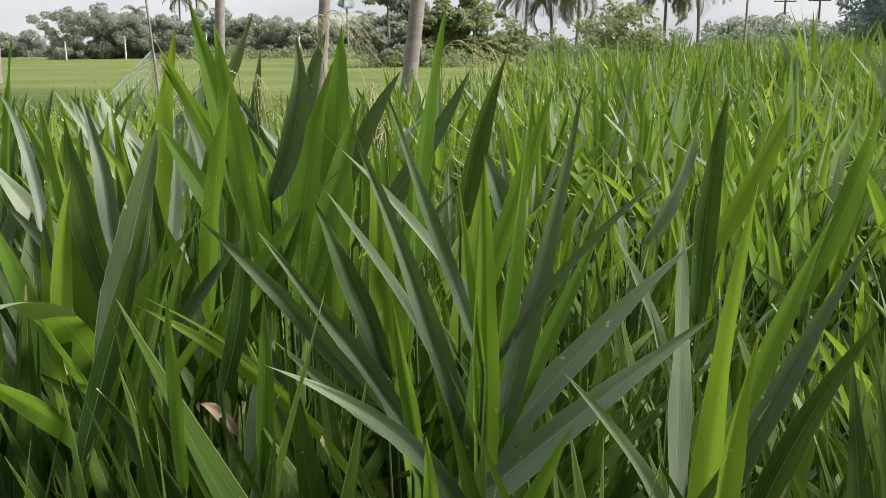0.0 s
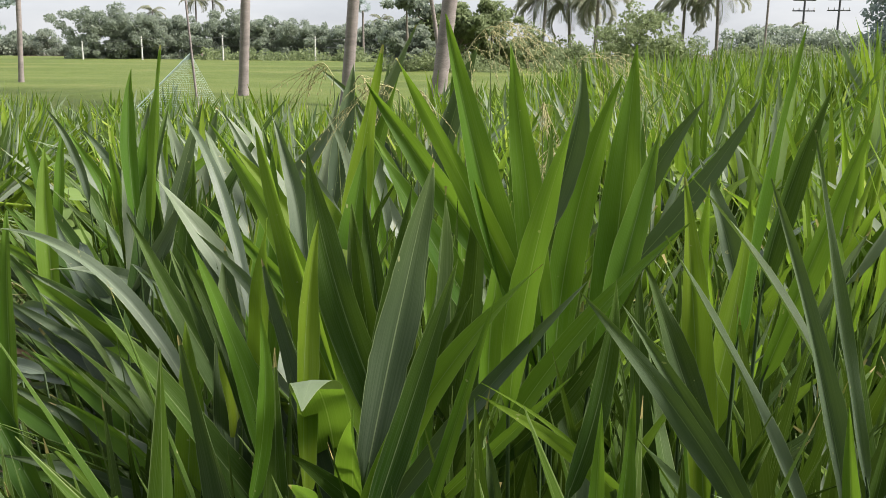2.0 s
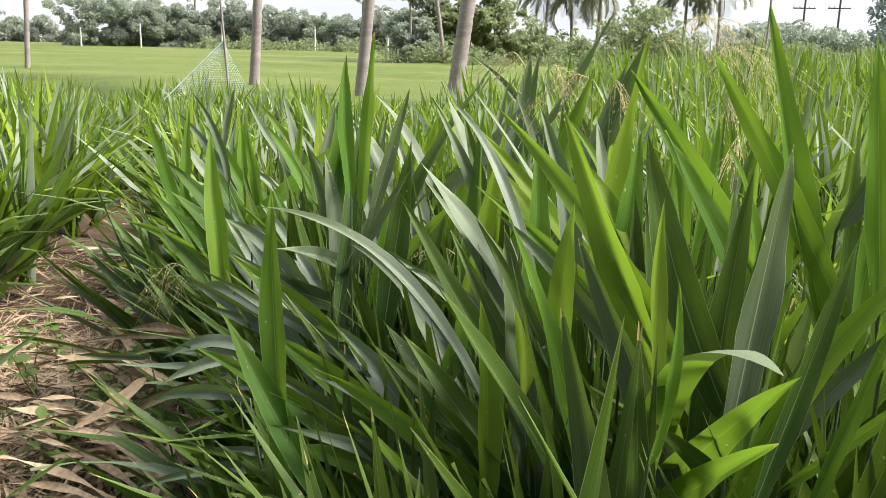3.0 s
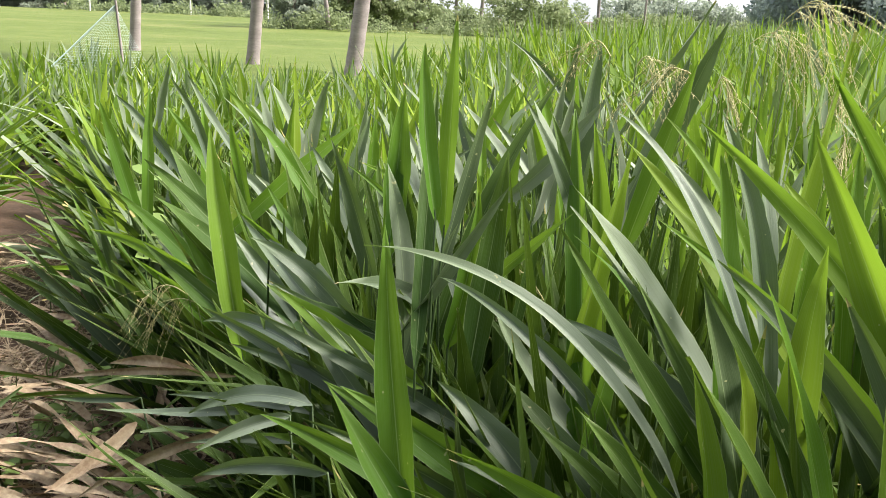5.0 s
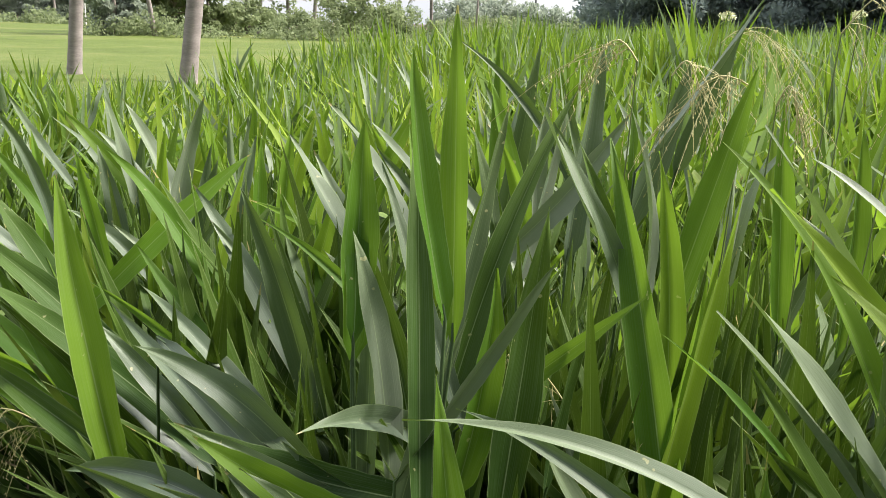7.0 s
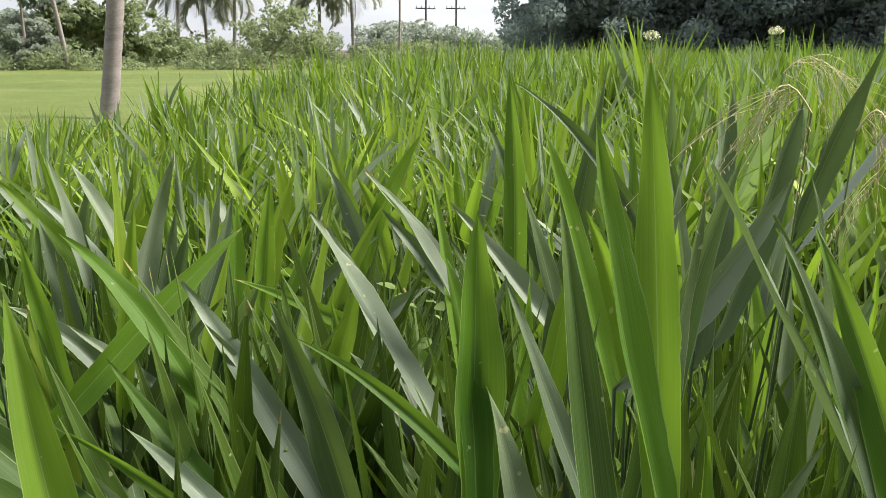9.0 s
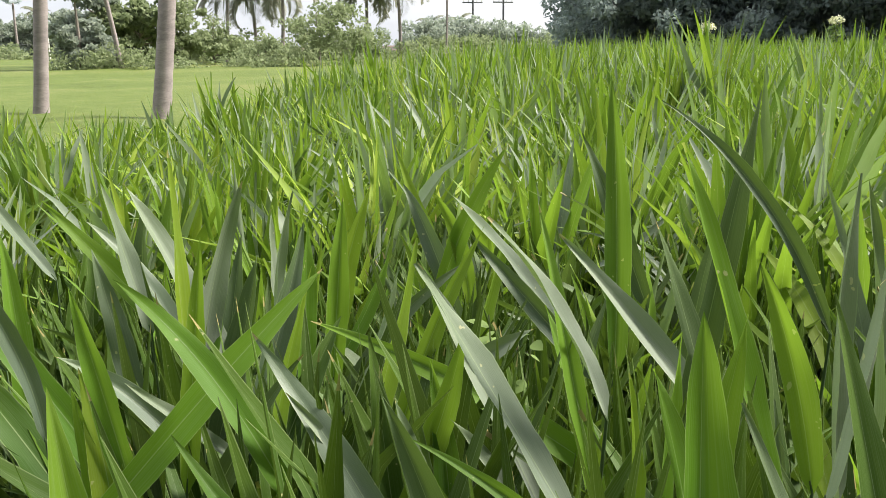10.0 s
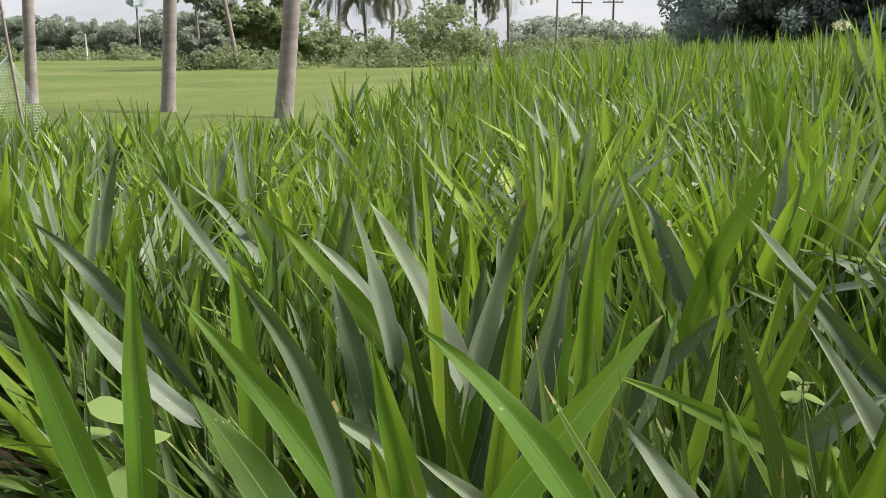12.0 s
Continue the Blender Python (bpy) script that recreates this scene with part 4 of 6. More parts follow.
def folded_leaf(parent, foot, crest, tip, width):
    """A broad leaf that arches over at its crest; its end has the pale sheen colour."""
    a, c, e = (np.array(q, float) for q in (foot, crest, tip))
    s = np.linspace(0, 1, 21)
    rise = a + (c - a) * s[:, None] + np.array([0, 0.05, 0.03]) * (4 * s * (1 - s))[:, None]
    k = np.linspace(0, 1, 10)[1:]
    hang = c + (e - c) * k[:, None] + np.array([0, 0, 0.02]) * (4 * k * (1 - k))[:, None]
    line = np.concatenate([rise, hang])
    n = len(line)
    prof = np.concatenate([0.6 + 0.4 * np.minimum(1, s / 0.5), (1 - k ** 1.5) + 0.02])
    side = np.tile((1.0, 0.08, 0.06), (n, 1))
    side /= np.linalg.norm(side, axis=1)[:, None]
    u = np.linspace(-1, 1, 7)
    v = line[:, None] + side[:, None] * (width / 2 * prof[:, None] * u[None])[..., None]
    v[..., 1] -= 0.25 * np.abs(width / 2 * prof[:, None] * u[None])
    uv = np.stack(np.broadcast_arrays((u[None] + 1) / 2, np.linspace(0, 1, n)[:, None]), -1).reshape(-1, 2)
    me = mesh_from("leaf", v.reshape(-1, 3), grid_faces(n, 7), M_FRESH, uv)
    me.materials.append(M_PALE)
    for p in me.polygons:
        p.material_index = 1 if p.index >= 20 * 6 else 0
    child("leaf", me, parent)


def hero_plant(rows):
    feet = np.array([r[0] for r in rows])
    mid = np.array([feet[:, 0].mean(), feet[:, 1].mean()])
    e = thing("fodder_grass_plant", "tall clump of broad pointed grass leaves beside the track", "grass plant", "crop plants", at=(mid[0], mid[1], 0))
    off = np.array([mid[0], mid[1], 0])
    for i, (foot, tip, width, bow, kind) in enumerate(rows):
        a, c = np.array(foot) - off, np.array(tip) - off
        if kind != "d":
            g = np.array([a[0] * 0.35, a[1] * 0.35 + 0.05, -0.03])
            m = (a + g) / 2 + np.array([a[0] * 0.1, a[1] * 0.1 + 0.02, -0.03])
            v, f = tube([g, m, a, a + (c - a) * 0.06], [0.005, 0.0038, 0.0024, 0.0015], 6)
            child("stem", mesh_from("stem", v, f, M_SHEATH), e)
        long_leaf(e, a, c, width, bow, kind, int(1000 * abs(foot[0]) + 77 * i))
    # shorter leaves behind and below the long ones, mostly shade-coloured to darken the gaps
    r = np.random.default_rng(int(1000 * abs(mid[0] + mid[1])))
    top = np.array([q[1][2] for q in rows]).mean() - 0.16
    pull = 0.34 * math.exp(-((float(track_gap(mid[0], mid[1])) - 0.3) / 0.8) ** 2)   # those by the track lean over it
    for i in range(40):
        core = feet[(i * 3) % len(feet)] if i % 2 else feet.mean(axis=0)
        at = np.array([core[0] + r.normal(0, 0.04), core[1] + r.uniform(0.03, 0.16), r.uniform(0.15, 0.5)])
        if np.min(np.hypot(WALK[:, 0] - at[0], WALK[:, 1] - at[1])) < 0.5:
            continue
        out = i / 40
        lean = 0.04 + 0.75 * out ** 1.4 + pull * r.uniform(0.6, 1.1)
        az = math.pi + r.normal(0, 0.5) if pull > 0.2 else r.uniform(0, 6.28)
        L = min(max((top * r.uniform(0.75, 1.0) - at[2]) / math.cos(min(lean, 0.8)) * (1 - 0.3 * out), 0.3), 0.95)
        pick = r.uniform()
        kind = WAXY if out > 0.3 and pick < 0.1 else SHAPES if out < 0.3 and pick > 0.6 else SHADED
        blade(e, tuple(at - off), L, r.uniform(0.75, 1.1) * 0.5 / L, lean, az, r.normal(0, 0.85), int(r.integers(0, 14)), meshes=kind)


hero_plant([
    ((0.20, 1.11, 0.87), (0.35, 1.05, 1.52), 0.033, (0.01, -0.00), "w"),
    ((0.19, 1.09, 1.06), (0.44, 1.04, 1.42), 0.019, (-0.02, 0.02), "p"),
    ((0.22, 1.07, 0.91), (0.30, 1.10, 1.51), 0.036, (0.00, 0.00), "g"),
    ((0.24, 1.10, 1.00), (0.09, 1.06, 1.48), 0.027, (0.01, 0.00), "w"),
    ((0.18, 1.06, 0.94), (0.40, 1.14, 1.37), 0.025, (0.01, 0.01), "g"),
    ((0.18, 1.18, 0.99), (-0.03, 1.10, 1.35), 0.027, (0.01, 0.00), "w"),
    ((0.12, 1.12, 1.10), (-0.08, 1.03, 1.38), 0.024, (0.01, 0.00), "w"),
    ((0.13, 1.07, 0.89), (0.50, 1.11, 1.33), 0.037, (-0.01, 0.02), "w"),
    ((0.26, 1.16, 1.12), (0.13, 1.07, 1.52), 0.022, (-0.00, -0.01), "w"),
])
hero_plant([
    ((0.11, 1.01, 0.93), (0.51, 1.04, 1.26), 0.037, (0.00, 0.01), "w"),
    ((0.17, 0.98, 1.08), (0.14, 0.97, 1.30), 0.018, (-0.00, 0.00), "g"),
    ((0.24, 1.01, 1.20), (0.21, 1.01, 1.43), 0.009, (-0.00, 0.00), "y"),
    ((0.24, 1.03, 0.99), (0.24, 1.01, 1.45), 0.031, (-0.00, 0.00), "y"),
    ((0.25, 1.03, 0.92), (0.01, 0.91, 1.25), 0.025, (0.04, 0.03), "w"),
    ((-0.03, 1.07, 1.01), (-0.02, 1.07, 1.28), 0.022, (-0.00, 0.00), "g"),
    ((0.08, 1.16, 0.98), (-0.17, 1.06, 1.27), 0.022, (0.02, 0.02), "y"),
    ((-0.06, 1.01, 0.92), (-0.20, 1.00, 1.19), 0.034, (0.01, 0.01), "o"),
    ((0.15, 1.18, 1.03), (-0.02, 1.07, 1.23), 0.019, (0.00, -0.01), "w"),
])
hero_plant([
    ((0.18, 1.31, 0.64), (0.11, 1.33, 1.25), 0.055, (-0.02, 0.00), "g"),
    ((0.15, 1.30, 1.24), (0.20, 1.30, 1.62), 0.032, (-0.01, 0.00), "g"),
    ((0.12, 1.27, 1.01), (0.09, 1.36, 1.44), 0.040, (0.00, 0.01), "y"),
    ((0.12, 1.25, 1.10), (0.02, 1.24, 1.36), 0.034, (-0.00, -0.00), "o"),
    ((0.27, 1.27, 0.96), (0.03, 1.19, 1.40), 0.029, (0.01, 0.00), "w"),
    ((0.30, 1.27, 1.08), (0.04, 1.14, 1.47), 0.022, (0.02, 0.01), "p"),
    ((0.22, 1.43, 1.27), (0.29, 1.43, 1.55), 0.032, (-0.01, 0.00), "o"),
    ((0.13, 1.46, 1.04), (0.15, 1.46, 1.42), 0.032, (0.00, 0.00), "g"),
    ((0.25, 1.48, 1.13), (0.37, 1.48, 1.51), 0.034, (-0.00, 0.00), "g"),
])
hero_plant([
    ((0.51, 1.16, 0.87), (0.51, 1.21, 1.35), 0.043, (0.00, 0.01), "p"),
    ((0.49, 1.05, 0.90), (0.68, 1.14, 1.36), 0.033, (-0.01, 0.01), "g"),
    ((0.47, 1.05, 0.86), (0.70, 1.08, 1.34), 0.035, (-0.01, 0.01), "w"),
    ((0.53, 1.01, 0.88), (0.69, 1.02, 1.26), 0.034, (-0.02, 0.01), "o"),
    ((0.53, 1.32, 1.06), (0.43, 1.28, 1.31), 0.027, (0.01, 0.00), "p"),
    ((0.48, 0.96, 0.84), (0.53, 0.99, 1.42), 0.038, (-0.01, 0.00), "y"),
    ((0.45, 0.93, 1.00), (0.30, 0.81, 1.28), 0.020, (0.02, 0.00), "w"),
    ((0.45, 0.82, 0.99), (0.48, 0.82, 1.31), 0.031, (-0.01, 0.00), "y"),
])
hero_plant([
    ((-0.06, 1.09, 0.87), (-0.17, 1.09, 1.14), 0.037, (0.00, 0.00), "o"),
    ((-0.08, 1.08, 1.15), (-0.04, 1.08, 1.38), 0.025, (0.01, 0.00), "o"),
    ((-0.07, 1.11, 1.08), (-0.12, 1.12, 1.12), 0.016, (0.00, 0.01), "d"),
    ((-0.09, 1.14, 0.94), (-0.18, 1.13, 1.15), 0.034, (0.00, 0.00), "o"),
    ((-0.08, 1.15, 0.89), (-0.04, 1.20, 1.22), 0.035, (-0.00, 0.01), "w"),
    ((-0.15, 1.10, 0.93), (-0.16, 1.10, 1.21), 0.029, (0.01, 0.00), "o"),
    ((0.01, 1.19, 1.06), (-0.17, 1.07, 1.28), 0.006, (0.02, 0.01), "y"),
    ((-0.13, 1.23, 1.18), (-0.07, 1.19, 1.53), 0.037, (-0.01, -0.00), "g"),
    ((-0.08, 0.91, 1.10), (-0.08, 0.90, 1.33), 0.016, (0.00, 0.00), "g"),
])
hero_plant([
    ((0.19, 0.77, 1.07), (0.18, 0.76, 1.24), 0.018, (0.00, 0.00), "y"),
    ((0.23, 0.86, 1.02), (0.32, 0.85, 1.21), 0.020, (-0.00, 0.00), "g"),
])
hero_plant([
    ((-0.34, 1.63, 0.90), (-0.36, 1.64, 1.35), 0.052, (-0.00, 0.00), "o"),
    ((-0.37, 1.61, 1.06), (-0.34, 1.71, 1.44), 0.050, (-0.01, 0.01), "g"),
    ((-0.36, 1.59, 0.75), (-0.29, 1.07, 1.25), 0.053, (-0.00, 0.02), "g"),
    ((-0.35, 1.58, 0.71), (-0.75, 1.73, 1.32), 0.051, (-0.02, 0.01), "o"),
    ((-0.27, 1.58, 0.91), (-0.21, 1.60, 1.39), 0.057, (0.01, 0.00), "o"),
    ((-0.41, 1.59, 0.87), (-0.74, 1.83, 1.16), 0.032, (-0.00, 0.07), "w"),
    ((-0.43, 1.64, 0.64), (-0.90, 1.70, 0.99), 0.038, (0.01, 0.04), "w"),
    ((-0.28, 1.55, 0.90), (-0.34, 1.65, 1.38), 0.048, (0.00, 0.01), "o"),
    ((-0.44, 1.63, 0.87), (-0.71, 1.84, 1.33), 0.037, (-0.00, 0.03), "p"),
])
hero_plant([
    ((-0.29, 1.41, 0.82), (-0.25, 1.42, 1.28), 0.047, (0.00, 0.00), "o"),
    ((-0.31, 1.42, 0.87), (-0.17, 1.42, 1.27), 0.043, (-0.01, 0.01), "o"),
    ((-0.31, 1.44, 0.82), (-0.13, 1.43, 1.14), 0.039, (-0.00, 0.00), "o"),
    ((-0.30, 1.38, 0.92), (-0.49, 1.57, 1.48), 0.062, (-0.00, 0.02), "y"),
    ((-0.29, 1.48, 0.94), (-0.34, 1.49, 1.38), 0.044, (-0.00, 0.00), "o"),
    ((-0.30, 1.34, 0.82), (-0.25, 1.40, 1.42), 0.055, (-0.01, 0.01), "o"),
    ((-0.27, 1.48, 0.92), (-0.59, 1.58, 1.32), 0.033, (0.01, 0.03), "w"),
    ((-0.26, 1.35, 1.06), (-0.39, 1.43, 1.46), 0.056, (-0.02, 0.01), "o"),
    ((-0.36, 1.46, 0.85), (-0.34, 0.99, 1.21), 0.041, (0.01, 0.01), "g"),
])
hero_plant([
    ((0.70, 1.77, 1.01), (0.74, 1.78, 1.48), 0.048, (-0.01, 0.00), "o"),
    ((0.81, 1.58, 1.10), (0.94, 1.58, 1.48), 0.041, (0.02, -0.00), "g"),
    ((0.77, 1.98, 1.10), (0.94, 1.98, 1.44), 0.049, (0.01, -0.00), "y"),
    ((0.62, 2.09, 1.05), (0.52, 2.05, 1.33), 0.038, (0.01, 0.00), "p"),
    ((0.35, 1.91, 1.13), (0.24, 1.87, 1.41), 0.043, (0.01, 0.00), "w"),
])
hero_plant([
    ((0.68, 2.21, 1.08), (0.80, 2.18, 1.42), 0.050, (0.02, -0.01), "p"),
])
hero_plant([
    ((0.01, 1.43, 1.11), (0.04, 1.45, 1.60), 0.058, (-0.00, 0.00), "g"),
    ((0.01, 1.48, 1.29), (0.13, 1.44, 1.53), 0.032, (-0.01, 0.00), "w"),
    ((-0.05, 1.48, 1.11), (0.03, 1.49, 1.56), 0.050, (-0.02, 0.01), "g"),
    ((-0.06, 1.47, 1.17), (-0.28, 1.55, 1.58), 0.040, (-0.00, 0.01), "g"),
    ((-0.05, 1.52, 1.06), (-0.06, 1.52, 1.49), 0.051, (-0.01, 0.00), "o"),
    ((-0.01, 1.34, 1.19), (0.07, 1.42, 1.49), 0.038, (-0.00, 0.01), "g"),
    ((-0.07, 1.51, 1.13), (-0.21, 1.52, 1.64), 0.051, (-0.01, 0.00), "g"),
    ((-0.09, 1.49, 1.32), (-0.03, 1.45, 1.58), 0.036, (0.02, -0.00), "w"),
    ((-0.08, 1.35, 1.24), (-0.13, 1.35, 1.60), 0.039, (0.00, 0.00), "g"),
])
hero_plant([
    ((-0.07, 1.80, 1.14), (-0.35, 1.79, 1.54), 0.051, (0.00, 0.00), "g"),
    ((-0.10, 1.77, 1.11), (-0.18, 1.76, 1.42), 0.030, (0.02, 0.01), "g"),
    ((-0.15, 1.85, 1.15), (-0.12, 1.82, 1.39), 0.032, (-0.01, 0.00), "p"),
    ((-0.20, 1.76, 0.90), (-0.62, 1.90, 1.43), 0.049, (0.00, 0.02), "y"),
    ((-0.14, 1.64, 1.14), (-0.32, 1.63, 1.45), 0.044, (0.00, 0.00), "g"),
    ((-0.17, 1.98, 1.12), (-0.13, 1.98, 1.46), 0.034, (-0.00, 0.00), "g"),
    ((-0.14, 1.59, 1.03), (-0.11, 1.59, 1.37), 0.047, (-0.01, 0.00), "g"),
    ((-0.22, 1.97, 0.80), (-0.40, 2.30, 1.42), 0.040, (0.04, 0.06), "y"),
    ((0.03, 1.59, 1.22), (0.24, 1.55, 1.53), 0.035, (0.01, -0.01), "w"),
])
hero_plant([
    ((-0.45, 2.42, 1.05), (-0.51, 2.38, 1.46), 0.040, (0.03, 0.01), "p"),
    ((-0.45, 2.46, 1.35), (-0.29, 2.37, 1.65), 0.037, (-0.00, -0.00), "p"),
    ((-0.45, 2.33, 1.13), (-0.33, 2.33, 1.53), 0.049, (-0.00, 0.00), "g"),
    ((-0.52, 2.55, 1.18), (-0.46, 2.58, 1.56), 0.050, (0.00, 0.01), "w"),
    ((-0.50, 2.20, 1.05), (-0.69, 2.33, 1.49), 0.054, (-0.01, 0.01), "p"),
    ((-0.54, 2.63, 1.09), (-0.51, 2.67, 1.48), 0.038, (-0.02, 0.01), "p"),
    ((-0.59, 2.60, 1.12), (-0.50, 2.62, 1.45), 0.037, (0.00, 0.01), "p"),
    ((-0.52, 2.18, 1.00), (-0.71, 2.22, 1.46), 0.032, (0.01, 0.02), "w"),
    ((-0.69, 2.48, 1.20), (-0.47, 2.45, 1.45), 0.041, (0.01, -0.01), "p"),
])
hero_plant([
    ((-0.39, 2.73, 1.09), (-0.48, 2.69, 1.47), 0.041, (0.01, 0.00), "p"),
    ((-0.33, 2.74, 1.12), (-0.18, 2.74, 1.53), 0.059, (0.01, 0.00), "w"),
    ((-0.50, 2.71, 1.07), (-0.58, 2.74, 1.37), 0.038, (0.01, 0.01), "y"),
    ((-0.41, 2.87, 0.92), (-0.51, 3.01, 1.48), 0.060, (-0.00, 0.01), "g"),
    ((-0.49, 2.84, 0.84), (-0.53, 3.04, 1.36), 0.051, (0.01, 0.02), "o"),
    ((-0.34, 2.87, 1.21), (-0.62, 2.90, 1.55), 0.024, (0.02, 0.03), "w"),
    ((-0.23, 2.69, 1.30), (-0.14, 2.63, 1.61), 0.047, (-0.01, 0.00), "w"),
    ((-0.67, 2.74, 0.92), (-0.60, 2.73, 1.31), 0.049, (-0.00, 0.00), "y"),
    ((-0.66, 2.83, 0.87), (-0.62, 2.83, 1.26), 0.045, (-0.00, 0.00), "g"),
])
hero_plant([
    ((-0.25, 1.14, 1.00), (-0.15, 1.14, 1.35), 0.018, (0.00, 0.00), "g"),
    ((-0.30, 1.16, 1.02), (-0.19, 1.20, 1.37), 0.033, (0.00, 0.00), "o"),
    ((-0.24, 1.22, 1.04), (-0.07, 1.12, 1.27), 0.016, (-0.00, -0.00), "g"),
    ((-0.33, 1.22, 0.93), (-0.10, 1.18, 1.37), 0.037, (-0.03, 0.02), "g"),
    ((-0.30, 1.25, 1.08), (-0.22, 1.35, 1.46), 0.049, (0.00, 0.01), "o"),
    ((-0.30, 1.27, 0.99), (-0.05, 1.19, 1.35), 0.024, (-0.01, 0.00), "w"),
    ((-0.17, 1.26, 1.06), (0.06, 1.21, 1.41), 0.027, (-0.02, 0.01), "g"),
    ((-0.16, 1.26, 1.09), (0.01, 1.20, 1.36), 0.025, (0.02, -0.01), "o"),
    ((-0.23, 1.30, 0.94), (-0.59, 1.68, 1.48), 0.045, (0.01, 0.04), "y"),
])
hero_plant([
    ((0.00, 1.28, 0.92), (-0.09, 1.24, 1.23), 0.025, (0.01, 0.00), "w"),
    ((-0.19, 1.29, 0.88), (-0.40, 1.27, 1.11), 0.039, (0.01, 0.01), "o"),
    ((-0.25, 1.32, 0.87), (-0.21, 1.41, 1.27), 0.033, (-0.01, 0.01), "g"),
    ((-0.30, 1.32, 0.88), (-0.47, 1.49, 1.30), 0.051, (-0.00, 0.02), "o"),
    ((-0.21, 1.49, 0.90), (-0.62, 1.72, 1.34), 0.035, (0.01, 0.04), "g"),
    ((-0.23, 1.53, 0.87), (-0.16, 1.55, 1.40), 0.062, (0.02, 0.00), "o"),
    ((-0.19, 1.58, 0.75), (-0.47, 1.60, 1.23), 0.042, (0.01, 0.01), "w"),
])
hero_plant([
    ((-0.37, 1.49, 0.72), (-0.69, 1.41, 1.26), 0.051, (0.01, 0.00), "o"),
    ((-0.38, 1.50, 0.79), (-0.66, 1.67, 1.27), 0.039, (-0.01, 0.01), "o"),
    ((-0.40, 1.49, 0.66), (-0.90, 1.71, 1.00), 0.054, (0.01, 0.05), "g"),
    ((-0.41, 1.46, 0.66), (-0.74, 1.63, 1.10), 0.061, (0.00, 0.02), "o"),
    ((-0.41, 1.53, 0.88), (-0.55, 1.51, 1.20), 0.031, (-0.01, 0.00), "w"),
    ((-0.42, 1.53, 0.67), (-0.80, 1.67, 1.07), 0.041, (0.01, 0.02), "o"),
    ((-0.43, 1.46, 0.87), (-0.57, 1.49, 1.32), 0.043, (0.01, 0.01), "g"),
    ((-0.41, 1.56, 0.84), (-0.73, 1.62, 1.05), 0.050, (-0.02, -0.02), "o"),
    ((-0.39, 1.41, 0.72), (-0.62, 1.57, 1.31), 0.040, (0.02, 0.03), "o"),
])
hero_plant([
    ((-0.84, 2.31, 0.99), (-1.06, 2.09, 1.13), 0.040, (0.01, 0.02), "w"),
    ((-0.82, 2.25, 1.03), (-0.63, 2.08, 1.27), 0.026, (-0.00, -0.00), "g"),
    ((-0.87, 2.26, 0.96), (-0.93, 2.38, 1.30), 0.043, (0.01, 0.01), "o"),
    ((-0.81, 2.22, 1.03), (-0.90, 2.36, 1.39), 0.028, (-0.01, 0.02), "w"),
    ((-0.88, 2.23, 0.88), (-0.59, 2.40, 1.49), 0.041, (-0.02, 0.03), "o"),
    ((-0.92, 2.37, 0.77), (-0.90, 2.41, 1.22), 0.038, (-0.00, 0.01), "w"),
    ((-0.85, 2.21, 0.77), (-1.27, 2.29, 0.94), 0.036, (-0.01, 0.02), "w"),
    ((-0.95, 2.31, 1.15), (-0.95, 2.39, 1.41), 0.036, (0.01, 0.01), "g"),
    ((-0.95, 2.32, 1.12), (-0.92, 2.38, 1.45), 0.052, (0.00, 0.01), "g"),
])
hero_plant([
    ((0.20, 1.61, 0.93), (0.26, 1.62, 1.37), 0.062, (0.01, 0.00), "y"),
])
hero_plant([
    ((-0.44, 1.73, 0.96), (-0.72, 1.80, 1.37), 0.058, (0.00, 0.02), "p"),
    ((-0.42, 1.77, 0.89), (-0.78, 1.85, 1.19), 0.031, (0.00, 0.02), "w"),
    ((-0.44, 1.69, 1.05), (-0.51, 1.79, 1.48), 0.039, (0.02, 0.02), "w"),
    ((-0.43, 1.67, 0.71), (-0.88, 2.07, 1.15), 0.028, (-0.03, 0.11), "w"),
    ((-0.40, 1.78, 1.09), (-0.32, 1.80, 1.60), 0.054, (-0.01, 0.00), "y"),
    ((-0.46, 1.66, 1.09), (-0.57, 1.86, 1.35), 0.033, (0.02, 0.02), "y"),
    ((-0.49, 1.67, 0.70), (-0.97, 1.64, 0.92), 0.035, (0.01, 0.03), "w"),
    ((-0.52, 1.66, 0.63), (-1.03, 1.77, 0.82), 0.050, (0.01, 0.06), "g"),
    ((-0.38, 1.82, 1.10), (-0.38, 1.95, 1.44), 0.035, (0.01, 0.02), "w"),
])
hero_plant([
    ((-0.53, 1.96, 0.76), (-0.78, 2.05, 1.11), 0.050, (-0.03, 0.01), "p"),
    ((-0.47, 1.98, 1.06), (-0.65, 2.03, 1.24), 0.015, (-0.00, 0.01), "g"),
    ((-0.62, 1.92, 0.72), (-0.59, 2.29, 1.43), 0.052, (-0.00, 0.06), "g"),
    ((-0.61, 1.85, 0.65), (-1.11, 1.90, 0.96), 0.040, (0.00, 0.03), "w"),
    ((-0.54, 1.82, 0.66), (-1.08, 2.10, 0.94), 0.058, (-0.02, 0.02), "g"),
    ((-0.61, 2.07, 1.01), (-0.57, 2.06, 1.29), 0.028, (-0.00, 0.00), "y"),
    ((-0.64, 2.04, 0.93), (-0.55, 2.03, 1.43), 0.046, (0.00, 0.00), "y"),
    ((-0.64, 1.84, 0.74), (-1.05, 1.96, 0.99), 0.049, (-0.01, 0.02), "g"),
    ((-0.52, 2.13, 0.67), (-0.67, 2.30, 1.09), 0.043, (-0.02, 0.02), "w"),
])
